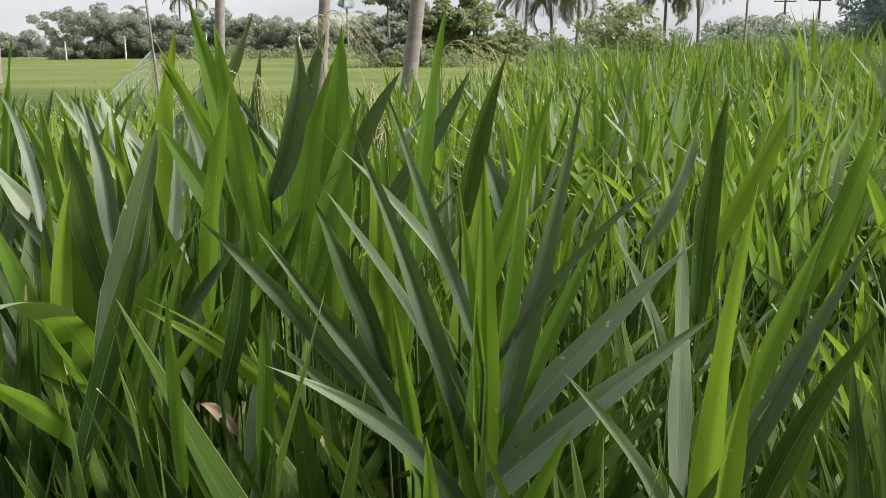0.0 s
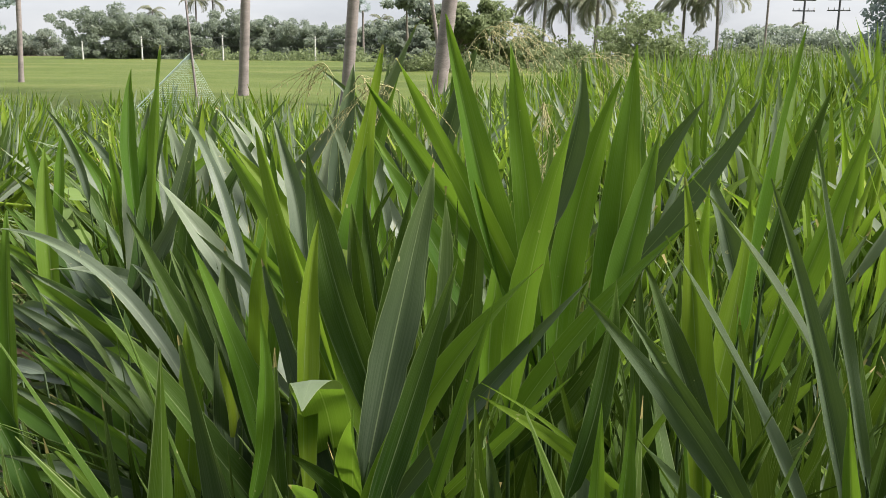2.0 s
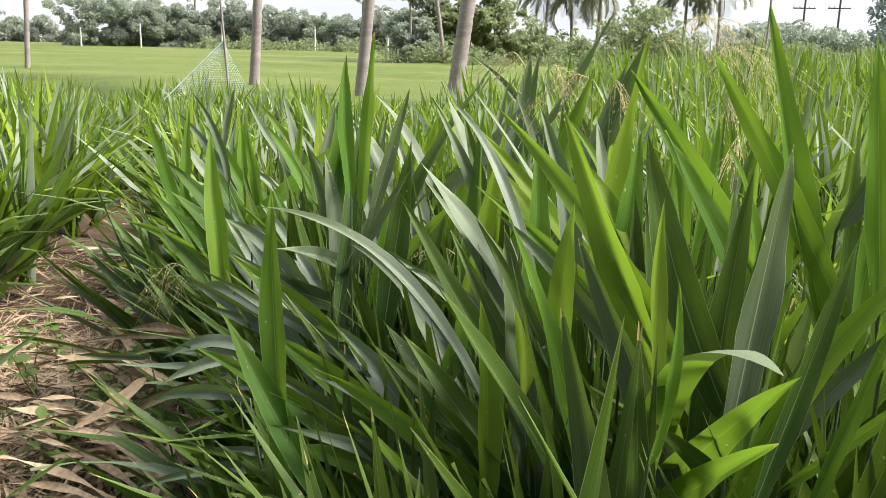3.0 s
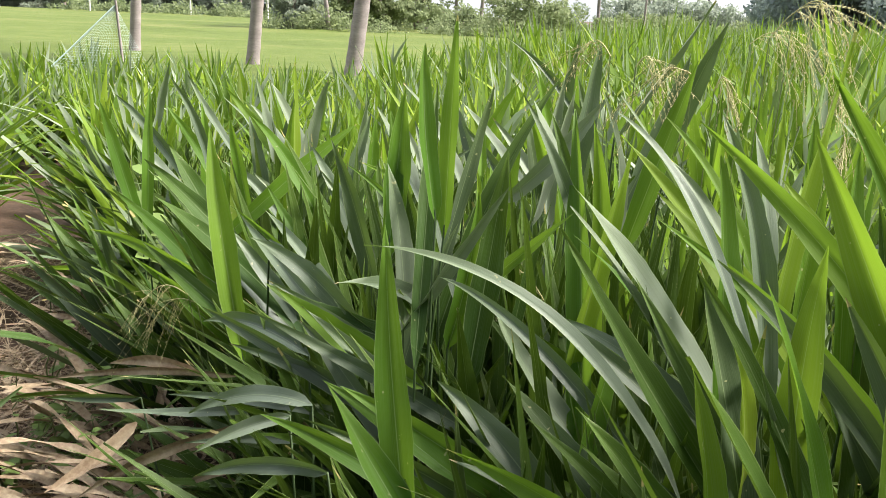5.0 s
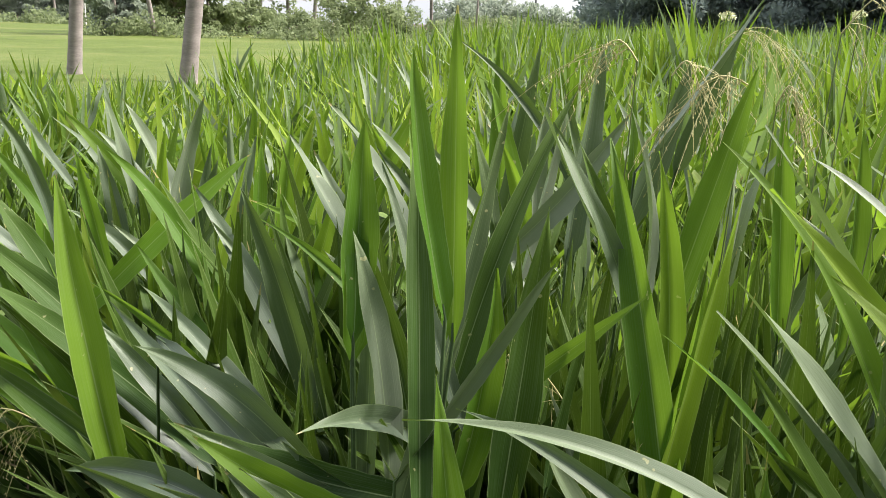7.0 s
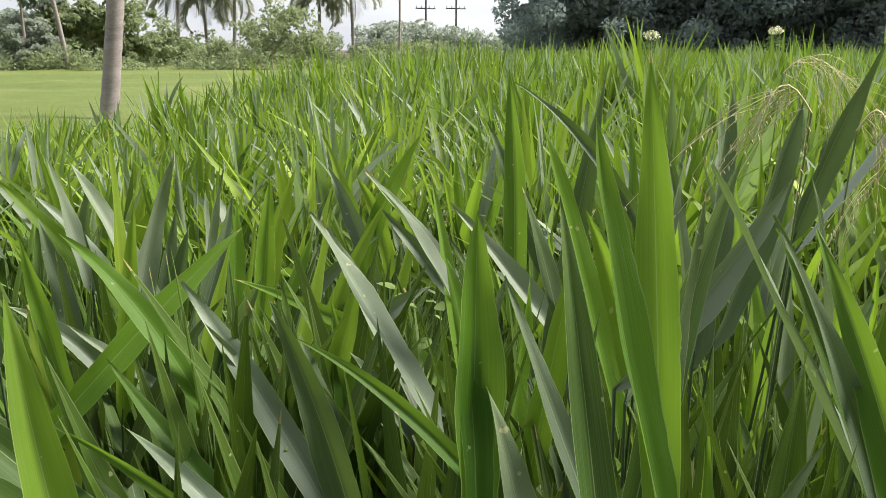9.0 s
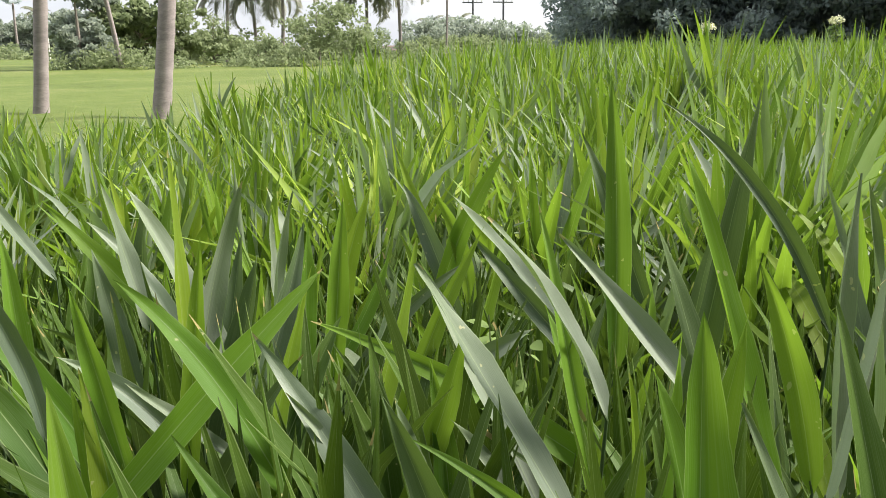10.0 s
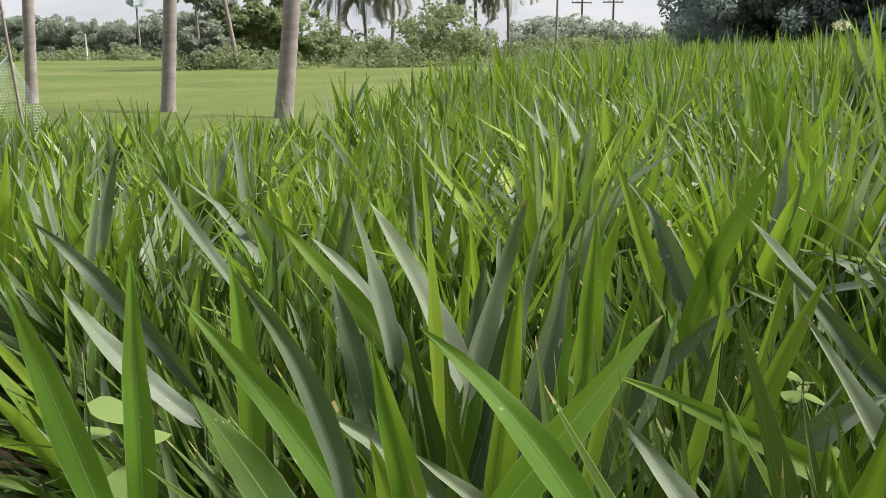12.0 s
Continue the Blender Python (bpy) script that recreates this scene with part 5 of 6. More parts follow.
hero_plant([
    ((-0.75, 2.16, 0.74), (-1.06, 2.24, 1.05), 0.050, (-0.01, 0.02), "w"),
    ((-0.76, 2.17, 0.75), (-1.19, 2.24, 1.09), 0.033, (0.00, 0.03), "w"),
    ((-0.72, 2.16, 0.96), (-0.66, 2.15, 1.27), 0.032, (-0.01, 0.00), "o"),
    ((-0.77, 2.14, 0.70), (-1.12, 2.14, 1.07), 0.048, (-0.00, 0.01), "w"),
    ((-0.81, 2.11, 0.92), (-0.75, 2.13, 1.37), 0.057, (-0.00, 0.00), "o"),
    ((-0.84, 2.18, 0.97), (-0.79, 2.19, 1.28), 0.046, (0.01, 0.00), "g"),
    ((-0.66, 2.09, 0.74), (-1.22, 2.13, 1.07), 0.034, (-0.00, 0.01), "w"),
    ((-0.86, 2.17, 0.76), (-1.34, 2.36, 1.00), 0.039, (-0.03, 0.03), "w"),
    ((-0.86, 2.20, 1.12), (-0.76, 2.25, 1.48), 0.032, (-0.00, 0.01), "o"),
])
hero_plant([
    ((-1.31, 3.14, 0.53), (-1.64, 3.12, 0.89), 0.049, (0.02, 0.02), "g"),
    ((-1.33, 3.13, 0.78), (-1.37, 3.26, 1.16), 0.053, (0.01, 0.02), "y"),
    ((-1.30, 3.19, 0.93), (-1.37, 3.24, 1.29), 0.040, (-0.00, 0.01), "g"),
    ((-1.33, 3.20, 0.82), (-1.38, 3.23, 1.14), 0.039, (0.00, 0.00), "y"),
    ((-1.39, 3.15, 0.93), (-0.99, 3.29, 1.27), 0.051, (0.01, 0.02), "g"),
    ((-1.41, 3.14, 1.10), (-1.51, 3.10, 1.41), 0.027, (0.02, 0.01), "w"),
    ((-1.24, 3.23, 0.80), (-1.05, 3.17, 1.17), 0.037, (-0.02, 0.01), "o"),
    ((-1.29, 3.27, 0.85), (-1.58, 3.41, 1.30), 0.048, (0.01, 0.02), "g"),
    ((-1.23, 3.28, 0.92), (-1.18, 3.28, 1.34), 0.036, (0.00, 0.00), "y"),
])
hero_plant([
    ((-0.44, 1.24, 0.84), (-0.52, 1.26, 1.26), 0.046, (0.01, 0.00), "o"),
    ((-0.42, 1.17, 1.09), (-0.40, 1.17, 1.32), 0.020, (0.01, 0.00), "g"),
    ((-0.38, 1.29, 1.02), (-0.37, 1.39, 1.38), 0.032, (-0.01, 0.01), "y"),
    ((-0.52, 1.49, 0.84), (-0.57, 1.67, 1.28), 0.057, (0.00, 0.03), "o"),
    ((-0.60, 1.46, 0.86), (-0.61, 1.57, 1.18), 0.043, (0.01, 0.01), "y"),
    ((-0.48, 1.52, 0.78), (-0.68, 1.50, 1.04), 0.057, (0.01, 0.01), "o"),
    ((-0.48, 1.52, 0.96), (-0.47, 1.54, 1.35), 0.052, (-0.01, 0.00), "y"),
    ((-0.53, 1.55, 0.98), (-0.57, 1.56, 1.24), 0.039, (0.01, 0.01), "y"),
    ((-0.54, 1.56, 0.66), (-0.96, 1.70, 0.96), 0.036, (0.00, 0.02), "o"),
])
hero_plant([
    ((-0.94, 1.66, 0.76), (-0.99, 1.80, 1.31), 0.051, (-0.01, 0.02), "g"),
    ((-0.87, 1.64, 0.77), (-1.07, 1.74, 1.09), 0.048, (-0.01, 0.01), "g"),
    ((-0.74, 1.76, 0.73), (-1.18, 1.92, 0.96), 0.045, (0.00, 0.03), "g"),
    ((-0.71, 1.74, 0.83), (-0.59, 1.89, 1.13), 0.039, (-0.00, 0.02), "g"),
    ((-1.07, 1.92, 0.85), (-1.30, 1.99, 0.81), 0.031, (-0.00, 0.02), "w"),
    ((-0.62, 1.74, 0.69), (-0.89, 1.93, 1.01), 0.062, (-0.00, 0.04), "w"),
    ((-0.59, 1.61, 0.97), (-1.02, 1.79, 1.28), 0.028, (0.03, 0.08), "p"),
    ((-0.95, 2.03, 0.63), (-1.40, 2.11, 0.53), 0.030, (-0.00, 0.03), "p"),
    ((-0.96, 2.03, 0.64), (-1.27, 2.13, 0.62), 0.022, (0.00, 0.02), "p"),
])
hero_plant([
    ((-0.97, 2.15, 0.59), (-0.83, 2.18, 1.22), 0.048, (-0.03, 0.02), "w"),
    ((-0.93, 2.15, 1.02), (-0.75, 2.10, 1.31), 0.029, (-0.00, 0.00), "p"),
    ((-0.92, 2.20, 0.93), (-0.96, 2.27, 1.32), 0.047, (0.01, 0.02), "p"),
    ((-0.89, 2.13, 0.91), (-1.17, 2.22, 1.08), 0.052, (-0.01, 0.00), "g"),
    ((-0.91, 2.10, 0.96), (-0.86, 2.33, 1.47), 0.035, (-0.00, 0.03), "o"),
    ((-0.89, 2.11, 0.69), (-1.13, 2.29, 0.99), 0.043, (-0.01, 0.04), "w"),
    ((-0.88, 2.12, 1.24), (-0.90, 2.21, 1.55), 0.034, (-0.01, 0.01), "g"),
    ((-0.87, 2.13, 0.80), (-1.28, 2.61, 1.14), 0.039, (-0.03, 0.03), "w"),
    ((-0.87, 2.17, 0.97), (-1.20, 2.29, 1.07), 0.050, (-0.02, -0.01), "o"),
])
hero_plant([
    ((-0.72, 2.84, 1.15), (-0.89, 2.83, 1.43), 0.043, (0.01, 0.01), "p"),
    ((-0.69, 2.84, 0.90), (-0.69, 2.84, 1.21), 0.034, (0.01, 0.00), "y"),
    ((-0.78, 2.80, 1.02), (-0.95, 2.92, 1.36), 0.052, (-0.01, 0.02), "p"),
    ((-0.66, 2.95, 0.74), (-0.86, 3.19, 1.29), 0.057, (-0.01, 0.04), "p"),
    ((-0.62, 2.94, 0.72), (-0.61, 3.28, 1.35), 0.034, (-0.01, 0.05), "g"),
    ((-0.87, 2.83, 0.72), (-1.13, 3.12, 1.23), 0.049, (-0.01, 0.05), "w"),
    ((-0.75, 3.01, 0.90), (-0.87, 3.02, 1.10), 0.034, (0.00, 0.01), "p"),
    ((-0.87, 3.01, 0.79), (-0.87, 3.11, 1.16), 0.043, (0.01, 0.01), "g"),
    ((-0.87, 3.03, 0.86), (-0.95, 3.03, 1.14), 0.041, (0.00, 0.00), "w"),
])
hero_plant([
    ((-0.54, 1.61, 0.88), (-0.51, 1.78, 1.42), 0.060, (0.01, 0.02), "g"),
    ((-0.51, 1.60, 1.15), (-0.67, 1.80, 1.48), 0.021, (0.01, 0.05), "w"),
    ((-0.49, 1.61, 0.74), (-0.79, 1.88, 1.04), 0.053, (-0.02, 0.02), "o"),
    ((-0.33, 1.79, 0.86), (-0.55, 1.94, 1.12), 0.040, (-0.00, 0.02), "o"),
    ((-0.22, 1.59, 1.02), (-0.45, 1.71, 1.40), 0.051, (0.00, 0.02), "y"),
    ((-0.31, 1.83, 0.98), (-0.62, 1.92, 1.49), 0.033, (-0.00, 0.02), "p"),
    ((-0.35, 1.87, 1.06), (-0.50, 2.00, 1.38), 0.031, (0.01, 0.03), "p"),
])
hero_plant([
    ((-1.10, 2.10, 0.89), (-1.34, 2.20, 0.83), 0.035, (-0.00, 0.03), "p"),
    ((-1.14, 2.08, 0.88), (-1.31, 2.08, 0.81), 0.027, (-0.00, 0.01), "p"),
    ((-1.04, 2.24, 0.67), (-1.33, 2.34, 0.63), 0.018, (0.00, 0.01), "p"),
    ((-1.05, 2.26, 0.73), (-1.38, 2.35, 0.69), 0.021, (0.00, 0.01), "p"),
    ((-1.11, 2.27, 0.92), (-1.35, 2.48, 0.92), 0.039, (0.00, 0.03), "w"),
    ((-1.07, 2.27, 0.79), (-1.43, 2.47, 0.75), 0.025, (0.00, 0.01), "p"),
    ((-0.86, 2.15, 1.20), (-0.84, 2.23, 1.60), 0.036, (0.00, 0.01), "g"),
    ((-0.96, 2.33, 0.87), (-1.24, 2.42, 1.13), 0.047, (0.01, 0.04), "w"),
    ((-1.21, 2.37, 0.76), (-1.61, 2.55, 0.68), 0.023, (-0.00, -0.01), "p"),
])
hero_plant([
    ((-1.53, 2.60, 0.62), (-1.73, 2.50, 0.49), 0.037, (0.01, -0.01), "d"),
    ((-1.52, 2.61, 0.68), (-1.75, 2.64, 0.67), 0.022, (0.00, 0.00), "w"),
    ((-1.38, 2.61, 0.74), (-1.62, 2.73, 0.72), 0.030, (0.00, 0.02), "d"),
    ((-1.29, 2.57, 0.75), (-1.78, 2.75, 0.67), 0.021, (0.01, 0.02), "d"),
    ((-1.27, 2.55, 0.80), (-1.36, 2.75, 1.32), 0.058, (-0.01, 0.02), "y"),
    ((-1.21, 2.59, 1.08), (-1.01, 2.27, 0.99), 0.040, (0.01, -0.03), "w"),
    ((-1.22, 2.73, 0.75), (-1.49, 2.91, 1.13), 0.056, (-0.02, 0.01), "g"),
    ((-1.23, 2.43, 0.58), (-1.49, 2.50, 0.44), 0.017, (-0.01, 0.03), "d"),
    ((-1.17, 2.70, 0.85), (-1.56, 2.97, 1.20), 0.058, (-0.00, 0.03), "o"),
])
hero_plant([
    ((-1.08, 2.47, 0.75), (-1.54, 2.80, 1.02), 0.053, (-0.02, 0.01), "o"),
    ((-1.10, 2.57, 0.84), (-1.51, 2.83, 1.13), 0.055, (-0.01, 0.03), "o"),
    ((-1.10, 2.58, 0.83), (-1.31, 2.69, 1.08), 0.038, (-0.01, 0.02), "w"),
    ((-1.13, 2.60, 0.82), (-1.40, 2.78, 1.06), 0.042, (-0.02, 0.02), "w"),
    ((-0.93, 2.55, 0.75), (-1.24, 2.83, 1.10), 0.038, (-0.02, 0.05), "w"),
    ((-1.23, 2.36, 0.73), (-1.65, 2.50, 0.48), 0.026, (-0.01, 0.02), "d"),
    ((-0.95, 2.64, 0.88), (-1.07, 2.65, 1.31), 0.047, (0.01, 0.01), "w"),
    ((-0.98, 2.67, 0.76), (-1.33, 2.87, 1.10), 0.024, (0.01, 0.03), "g"),
    ((-1.19, 2.77, 0.69), (-1.68, 3.11, 1.09), 0.056, (-0.00, 0.03), "g"),
])
hero_plant([
    ((-1.19, 2.80, 0.73), (-1.74, 3.08, 0.98), 0.043, (-0.01, 0.06), "g"),
    ((-0.99, 2.79, 0.78), (-1.25, 3.06, 1.12), 0.038, (-0.02, 0.02), "g"),
    ((-1.09, 3.09, 0.97), (-1.31, 3.26, 1.29), 0.044, (0.01, 0.03), "g"),
    ((-0.93, 3.02, 0.89), (-1.10, 3.03, 1.17), 0.028, (0.00, 0.01), "p"),
])
hero_plant([
    ((-0.51, 2.16, 0.69), (-0.52, 2.28, 1.22), 0.050, (-0.00, 0.01), "g"),
    ((-0.52, 2.14, 0.95), (-0.64, 2.29, 1.43), 0.039, (-0.00, 0.02), "o"),
    ((-0.57, 2.13, 0.92), (-0.59, 2.16, 1.43), 0.042, (0.02, 0.01), "y"),
    ((-0.23, 1.99, 0.94), (-0.21, 2.00, 1.34), 0.053, (-0.01, 0.00), "y"),
    ((-0.17, 2.08, 0.92), (-0.19, 2.11, 1.36), 0.057, (0.00, 0.00), "g"),
])
hero_plant([
    ((-0.49, 3.02, 0.95), (-0.40, 2.98, 1.56), 0.051, (0.00, 0.00), "w"),
    ((-0.51, 3.08, 0.59), (-0.57, 3.33, 1.15), 0.062, (-0.00, 0.03), "g"),
    ((-0.32, 3.04, 0.69), (-0.98, 3.49, 1.12), 0.052, (0.00, 0.06), "g"),
    ((-0.29, 3.07, 0.86), (-0.58, 3.26, 1.30), 0.051, (-0.01, 0.03), "p"),
    ((-0.29, 3.30, 0.89), (-0.25, 3.26, 1.31), 0.039, (-0.01, 0.00), "w"),
])
hero_plant([
    ((-0.02, 2.59, 0.97), (-0.04, 2.63, 1.45), 0.051, (-0.00, 0.00), "g"),
    ((0.02, 2.47, 0.97), (0.03, 2.50, 1.44), 0.054, (0.01, 0.00), "g"),
])
hero_plant([
    ((-0.24, 4.51, 0.57), (-0.47, 4.64, 1.31), 0.062, (-0.01, 0.01), "y"),
    ((-0.45, 4.23, 0.88), (-0.61, 4.24, 1.29), 0.049, (0.02, 0.02), "p"),
])
hero_plant([
    ((-0.36, 3.70, 0.99), (-0.62, 3.74, 1.31), 0.049, (0.00, 0.01), "p"),
    ((-0.24, 3.63, 0.86), (-0.21, 3.74, 1.55), 0.062, (0.01, 0.01), "g"),
    ((-0.36, 3.48, 0.91), (-0.62, 3.59, 1.24), 0.043, (-0.01, 0.01), "w"),
    ((-0.66, 3.79, 0.52), (-0.39, 3.88, 1.22), 0.062, (-0.00, 0.01), "y"),
])
hero_plant([
    ((-1.18, 3.62, 0.92), (-1.08, 3.56, 1.38), 0.062, (-0.02, 0.00), "p"),
    ((-1.14, 3.64, 0.69), (-0.93, 3.78, 1.25), 0.058, (0.02, 0.03), "w"),
    ((-1.20, 3.66, 0.85), (-1.20, 3.77, 1.42), 0.047, (0.00, 0.01), "y"),
    ((-1.23, 3.57, 0.81), (-1.11, 3.64, 1.21), 0.050, (0.00, 0.01), "g"),
    ((-1.15, 3.70, 0.80), (-1.04, 3.72, 1.20), 0.060, (0.01, 0.01), "w"),
    ((-1.26, 3.71, 1.06), (-1.33, 3.71, 1.37), 0.045, (0.00, 0.00), "p"),
    ((-1.09, 3.71, 0.89), (-1.29, 3.83, 1.35), 0.062, (-0.00, 0.02), "p"),
    ((-1.29, 3.70, 0.86), (-1.36, 3.77, 1.23), 0.050, (-0.00, 0.01), "w"),
    ((-1.17, 3.76, 0.96), (-1.45, 3.86, 1.32), 0.048, (-0.00, 0.01), "y"),
])
hero_plant([
    ((-0.74, 2.48, 0.89), (-1.04, 2.68, 1.25), 0.026, (0.02, 0.04), "g"),
])
hero_plant([
    ((-0.83, 4.02, 0.81), (-0.72, 4.00, 1.29), 0.060, (-0.02, 0.00), "y"),
    ((-0.87, 3.97, 0.79), (-0.67, 4.01, 1.13), 0.043, (0.02, -0.00), "g"),
    ((-0.86, 3.88, 0.82), (-0.80, 3.96, 1.27), 0.053, (-0.00, 0.01), "g"),
    ((-0.98, 3.94, 0.93), (-0.93, 3.90, 1.30), 0.044, (-0.02, 0.00), "p"),
    ((-0.85, 3.81, 0.83), (-0.56, 3.77, 1.13), 0.041, (-0.02, 0.02), "p"),
    ((-0.94, 3.84, 0.83), (-0.91, 3.84, 1.24), 0.055, (-0.00, 0.00), "g"),
    ((-0.92, 4.22, 0.87), (-0.94, 4.19, 1.21), 0.049, (-0.01, 0.00), "p"),
    ((-0.52, 4.11, 0.91), (-0.33, 4.06, 1.36), 0.053, (-0.02, 0.01), "g"),
    ((-0.88, 3.70, 0.79), (-0.74, 3.71, 1.15), 0.062, (0.01, 0.01), "p"),
])
hero_plant([
    ((-1.21, 3.44, 0.90), (-1.42, 3.45, 1.12), 0.041, (0.01, 0.02), "w"),
    ((-1.12, 3.40, 0.75), (-0.91, 3.53, 1.11), 0.055, (-0.00, 0.02), "o"),
    ((-1.15, 3.32, 0.95), (-1.31, 3.31, 1.11), 0.027, (-0.00, -0.00), "p"),
    ((-1.13, 3.32, 0.71), (-0.99, 3.39, 1.25), 0.046, (-0.01, 0.01), "y"),
    ((-1.41, 3.40, 0.86), (-1.58, 3.44, 1.17), 0.062, (0.00, 0.01), "o"),
    ((-0.96, 3.40, 0.68), (-0.75, 3.54, 1.25), 0.055, (0.01, 0.02), "y"),
    ((-0.87, 3.37, 0.82), (-0.66, 3.41, 1.29), 0.040, (-0.02, 0.01), "y"),
])
hero_plant([
    ((-0.91, 3.14, 0.75), (-0.93, 3.24, 1.17), 0.043, (-0.00, 0.01), "o"),
    ((-0.93, 3.09, 0.90), (-0.83, 3.06, 1.22), 0.045, (0.01, -0.00), "y"),
    ((-0.79, 3.44, 0.92), (-0.58, 3.35, 1.10), 0.053, (-0.01, 0.01), "p"),
])
hero_plant([
    ((0.01, 3.89, 0.92), (-0.19, 3.91, 1.40), 0.059, (0.00, 0.01), "w"),
])
hero_plant([
    ((-1.65, 3.40, 0.86), (-1.65, 3.54, 1.34), 0.039, (-0.00, 0.02), "g"),
    ((-1.70, 3.54, 0.88), (-1.82, 3.57, 1.30), 0.049, (-0.00, 0.00), "g"),
    ((-1.51, 3.71, 0.86), (-1.53, 3.82, 1.27), 0.046, (0.01, 0.01), "g"),
])
hero_plant([
    ((-1.60, 3.99, 0.88), (-1.85, 4.07, 1.16), 0.048, (-0.02, 0.00), "p"),
    ((-1.61, 4.26, 0.83), (-1.97, 4.43, 1.23), 0.045, (0.00, 0.03), "w"),
])
hero_plant([
    ((-1.52, 4.81, 0.92), (-1.73, 4.81, 1.29), 0.042, (-0.01, -0.00), "p"),
])
hero_plant([
    ((-1.94, 5.10, 0.99), (-1.85, 5.06, 1.32), 0.046, (-0.01, 0.00), "p"),
])
hero_plant([
    ((-1.26, 4.51, 0.91), (-1.22, 4.48, 1.25), 0.042, (-0.02, 0.00), "w"),
])
hero_plant([
    ((-1.17, 3.91, 0.84), (-1.38, 3.99, 1.25), 0.052, (0.03, 0.03), "w"),
    ((-1.12, 3.87, 0.80), (-1.05, 3.90, 1.21), 0.045, (0.00, 0.01), "w"),
])
hero_plant([
    ((-0.45, 4.08, 0.85), (-0.57, 4.23, 1.25), 0.055, (0.00, 0.03), "w"),
    ((-0.43, 4.08, 0.92), (-0.52, 4.11, 1.24), 0.046, (0.02, 0.01), "y"),
])
hero_plant([
    ((-0.72, 3.53, 0.85), (-0.55, 3.45, 1.13), 0.038, (0.00, -0.01), "p"),
])


# ---- taller tufts that stand out of the far crop ----
rng = np.random.default_rng(31)
for x, y, tall in ((-0.4, 11.2, 1.42), (-0.1, 11.5, 1.36), (2.0, 11.1, 1.62), (2.15, 11.2, 1.58), (1.95, 8.4, 1.62), (2.2, 8.6, 1.55), (2.7, 6.6, 1.6),
                   (3.6, 9.0, 1.6), (4.9, 18.6, 1.75), (5.6, 12.0, 1.62), (4.6, 8.0, 1.55), (7.5, 15.0, 1.7), (0.9, 9.6, 1.4)):
    e = plant(rng, x, y, 20, tall)
    tagged(e, "tall upright tuft of blue-green grass leaves in the crop", group="tall tufts")


# the broken-over leaf beside the track
bent = thing("fodder_grass_plant", "broad bright green grass leaf arching over at its crest", "grass plant", "crop plants", at=(-0.36, 1.46, 0))
folded_leaf(bent, (0.0, 0.0, 0.78), (0.005, -0.20, 1.195), (0.029, -0.44, 1.268), 0.062)
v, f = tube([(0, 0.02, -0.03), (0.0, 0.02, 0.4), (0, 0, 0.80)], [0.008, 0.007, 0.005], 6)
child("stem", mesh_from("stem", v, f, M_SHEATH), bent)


# ---- seed heads, weeds and litter ----
def seed_head(base, neck, tip, seed, spread=0.16, label="arching pale seed head on a thin green stalk"):
    """A thin stalk from base over neck with a loose head that arches to tip."""
    r = np.random.default_rng(seed)
    e = thing("grass_panicle", label, "seed head", "seed heads", at=base)
    b0 = np.array(base)
    n, t = np.array(neck) - b0, np.array(tip) - b0
    s = np.linspace(0, 1, 12)
    v, f = tube(np.stack([n[0] * s ** 1.5, n[1] * s ** 1.5, n[2] * s], -1), 0.0021 - 0.0009 * s, 5)
    child("stalk", mesh_from("stalk", v, f, M_STALK), e)
    pieces = []
    up = np.array([0, 0, 1.0])
    k = np.linspace(0, 1, 9)
    axis = n + (t - n) * k[:, None] + up * (0.05 * np.sin(np.pi * k))[:, None]
    pieces.append(tube(axis, 0.0014 - 0.0007 * k, 4))
    for i in range(16):
        a = r.uniform(0.0, 0.95)
        p0 = np.array([np.interp(a, k, axis[:, j]) for j in range(3)])
        out = (t - n) / np.linalg.norm(t - n) * r.uniform(0.5, 1.0) + r.normal(0, 0.45, 3)
        L = spread * r.uniform(0.6, 1.3) * (1.1 - 0.5 * a)
        q = np.linspace(0, 1, 7)
        br = p0 + out * (L * q)[:, None] - up * (L * 0.7 * q ** 2)[:, None]
        pieces.append(tube(br, 0.0006 - 0.0002 * q, 3))
        for j in range(1, 7):
            c = br[j] + r.normal(0, 0.002, 3)
            d = np.array([0, 0, -0.006]) + r.normal(0, 0.002, 3)
            pieces.append(tube([c, c + d * 0.5, c + d], [0.0005, 0.0012, 0.0004], 4))
    v, f = join(pieces)
    child("head", mesh_from("head", v, f, M_SEED), e, "loose pale yellow seed head")


seed_head((-0.46, 2.53, 0), (-0.49, 2.41, 1.53), (-0.56, 2.44, 1.49), 1, 0.09)
seed_head((-0.41, 2.51, 0), (-0.44, 2.39, 1.51), (-0.39, 2.37, 1.45), 3, 0.10)
seed_head((-0.30, 2.47, 0), (-0.33, 2.35, 1.50), (-0.47, 2.36, 1.41), 2, 0.10)
seed_head((-0.26, 2.45, 0), (-0.29, 2.33, 1.47), (-0.26, 2.31, 1.43), 13, 0.08)
seed_head((-0.15, 2.46, 0), (-0.18, 2.34, 1.58), (-0.06, 2.30, 1.61), 4, 0.13)
seed_head((-0.09, 2.49, 0), (-0.12, 2.37, 1.63), (-0.03, 2.31, 1.58), 5, 0.12)
seed_head((0.21, 3.30, 0), (0.18, 3.18, 1.55), (0.31, 3.15, 1.52), 6, 0.18)
seed_head((0.32, 3.39, 0), (0.29, 3.27, 1.57), (0.40, 3.17, 1.47), 7, 0.18)
seed_head((0.04, 2.52, 0), (0.01, 2.40, 1.44), (0.01, 2.36, 1.41), 11, 0.07)
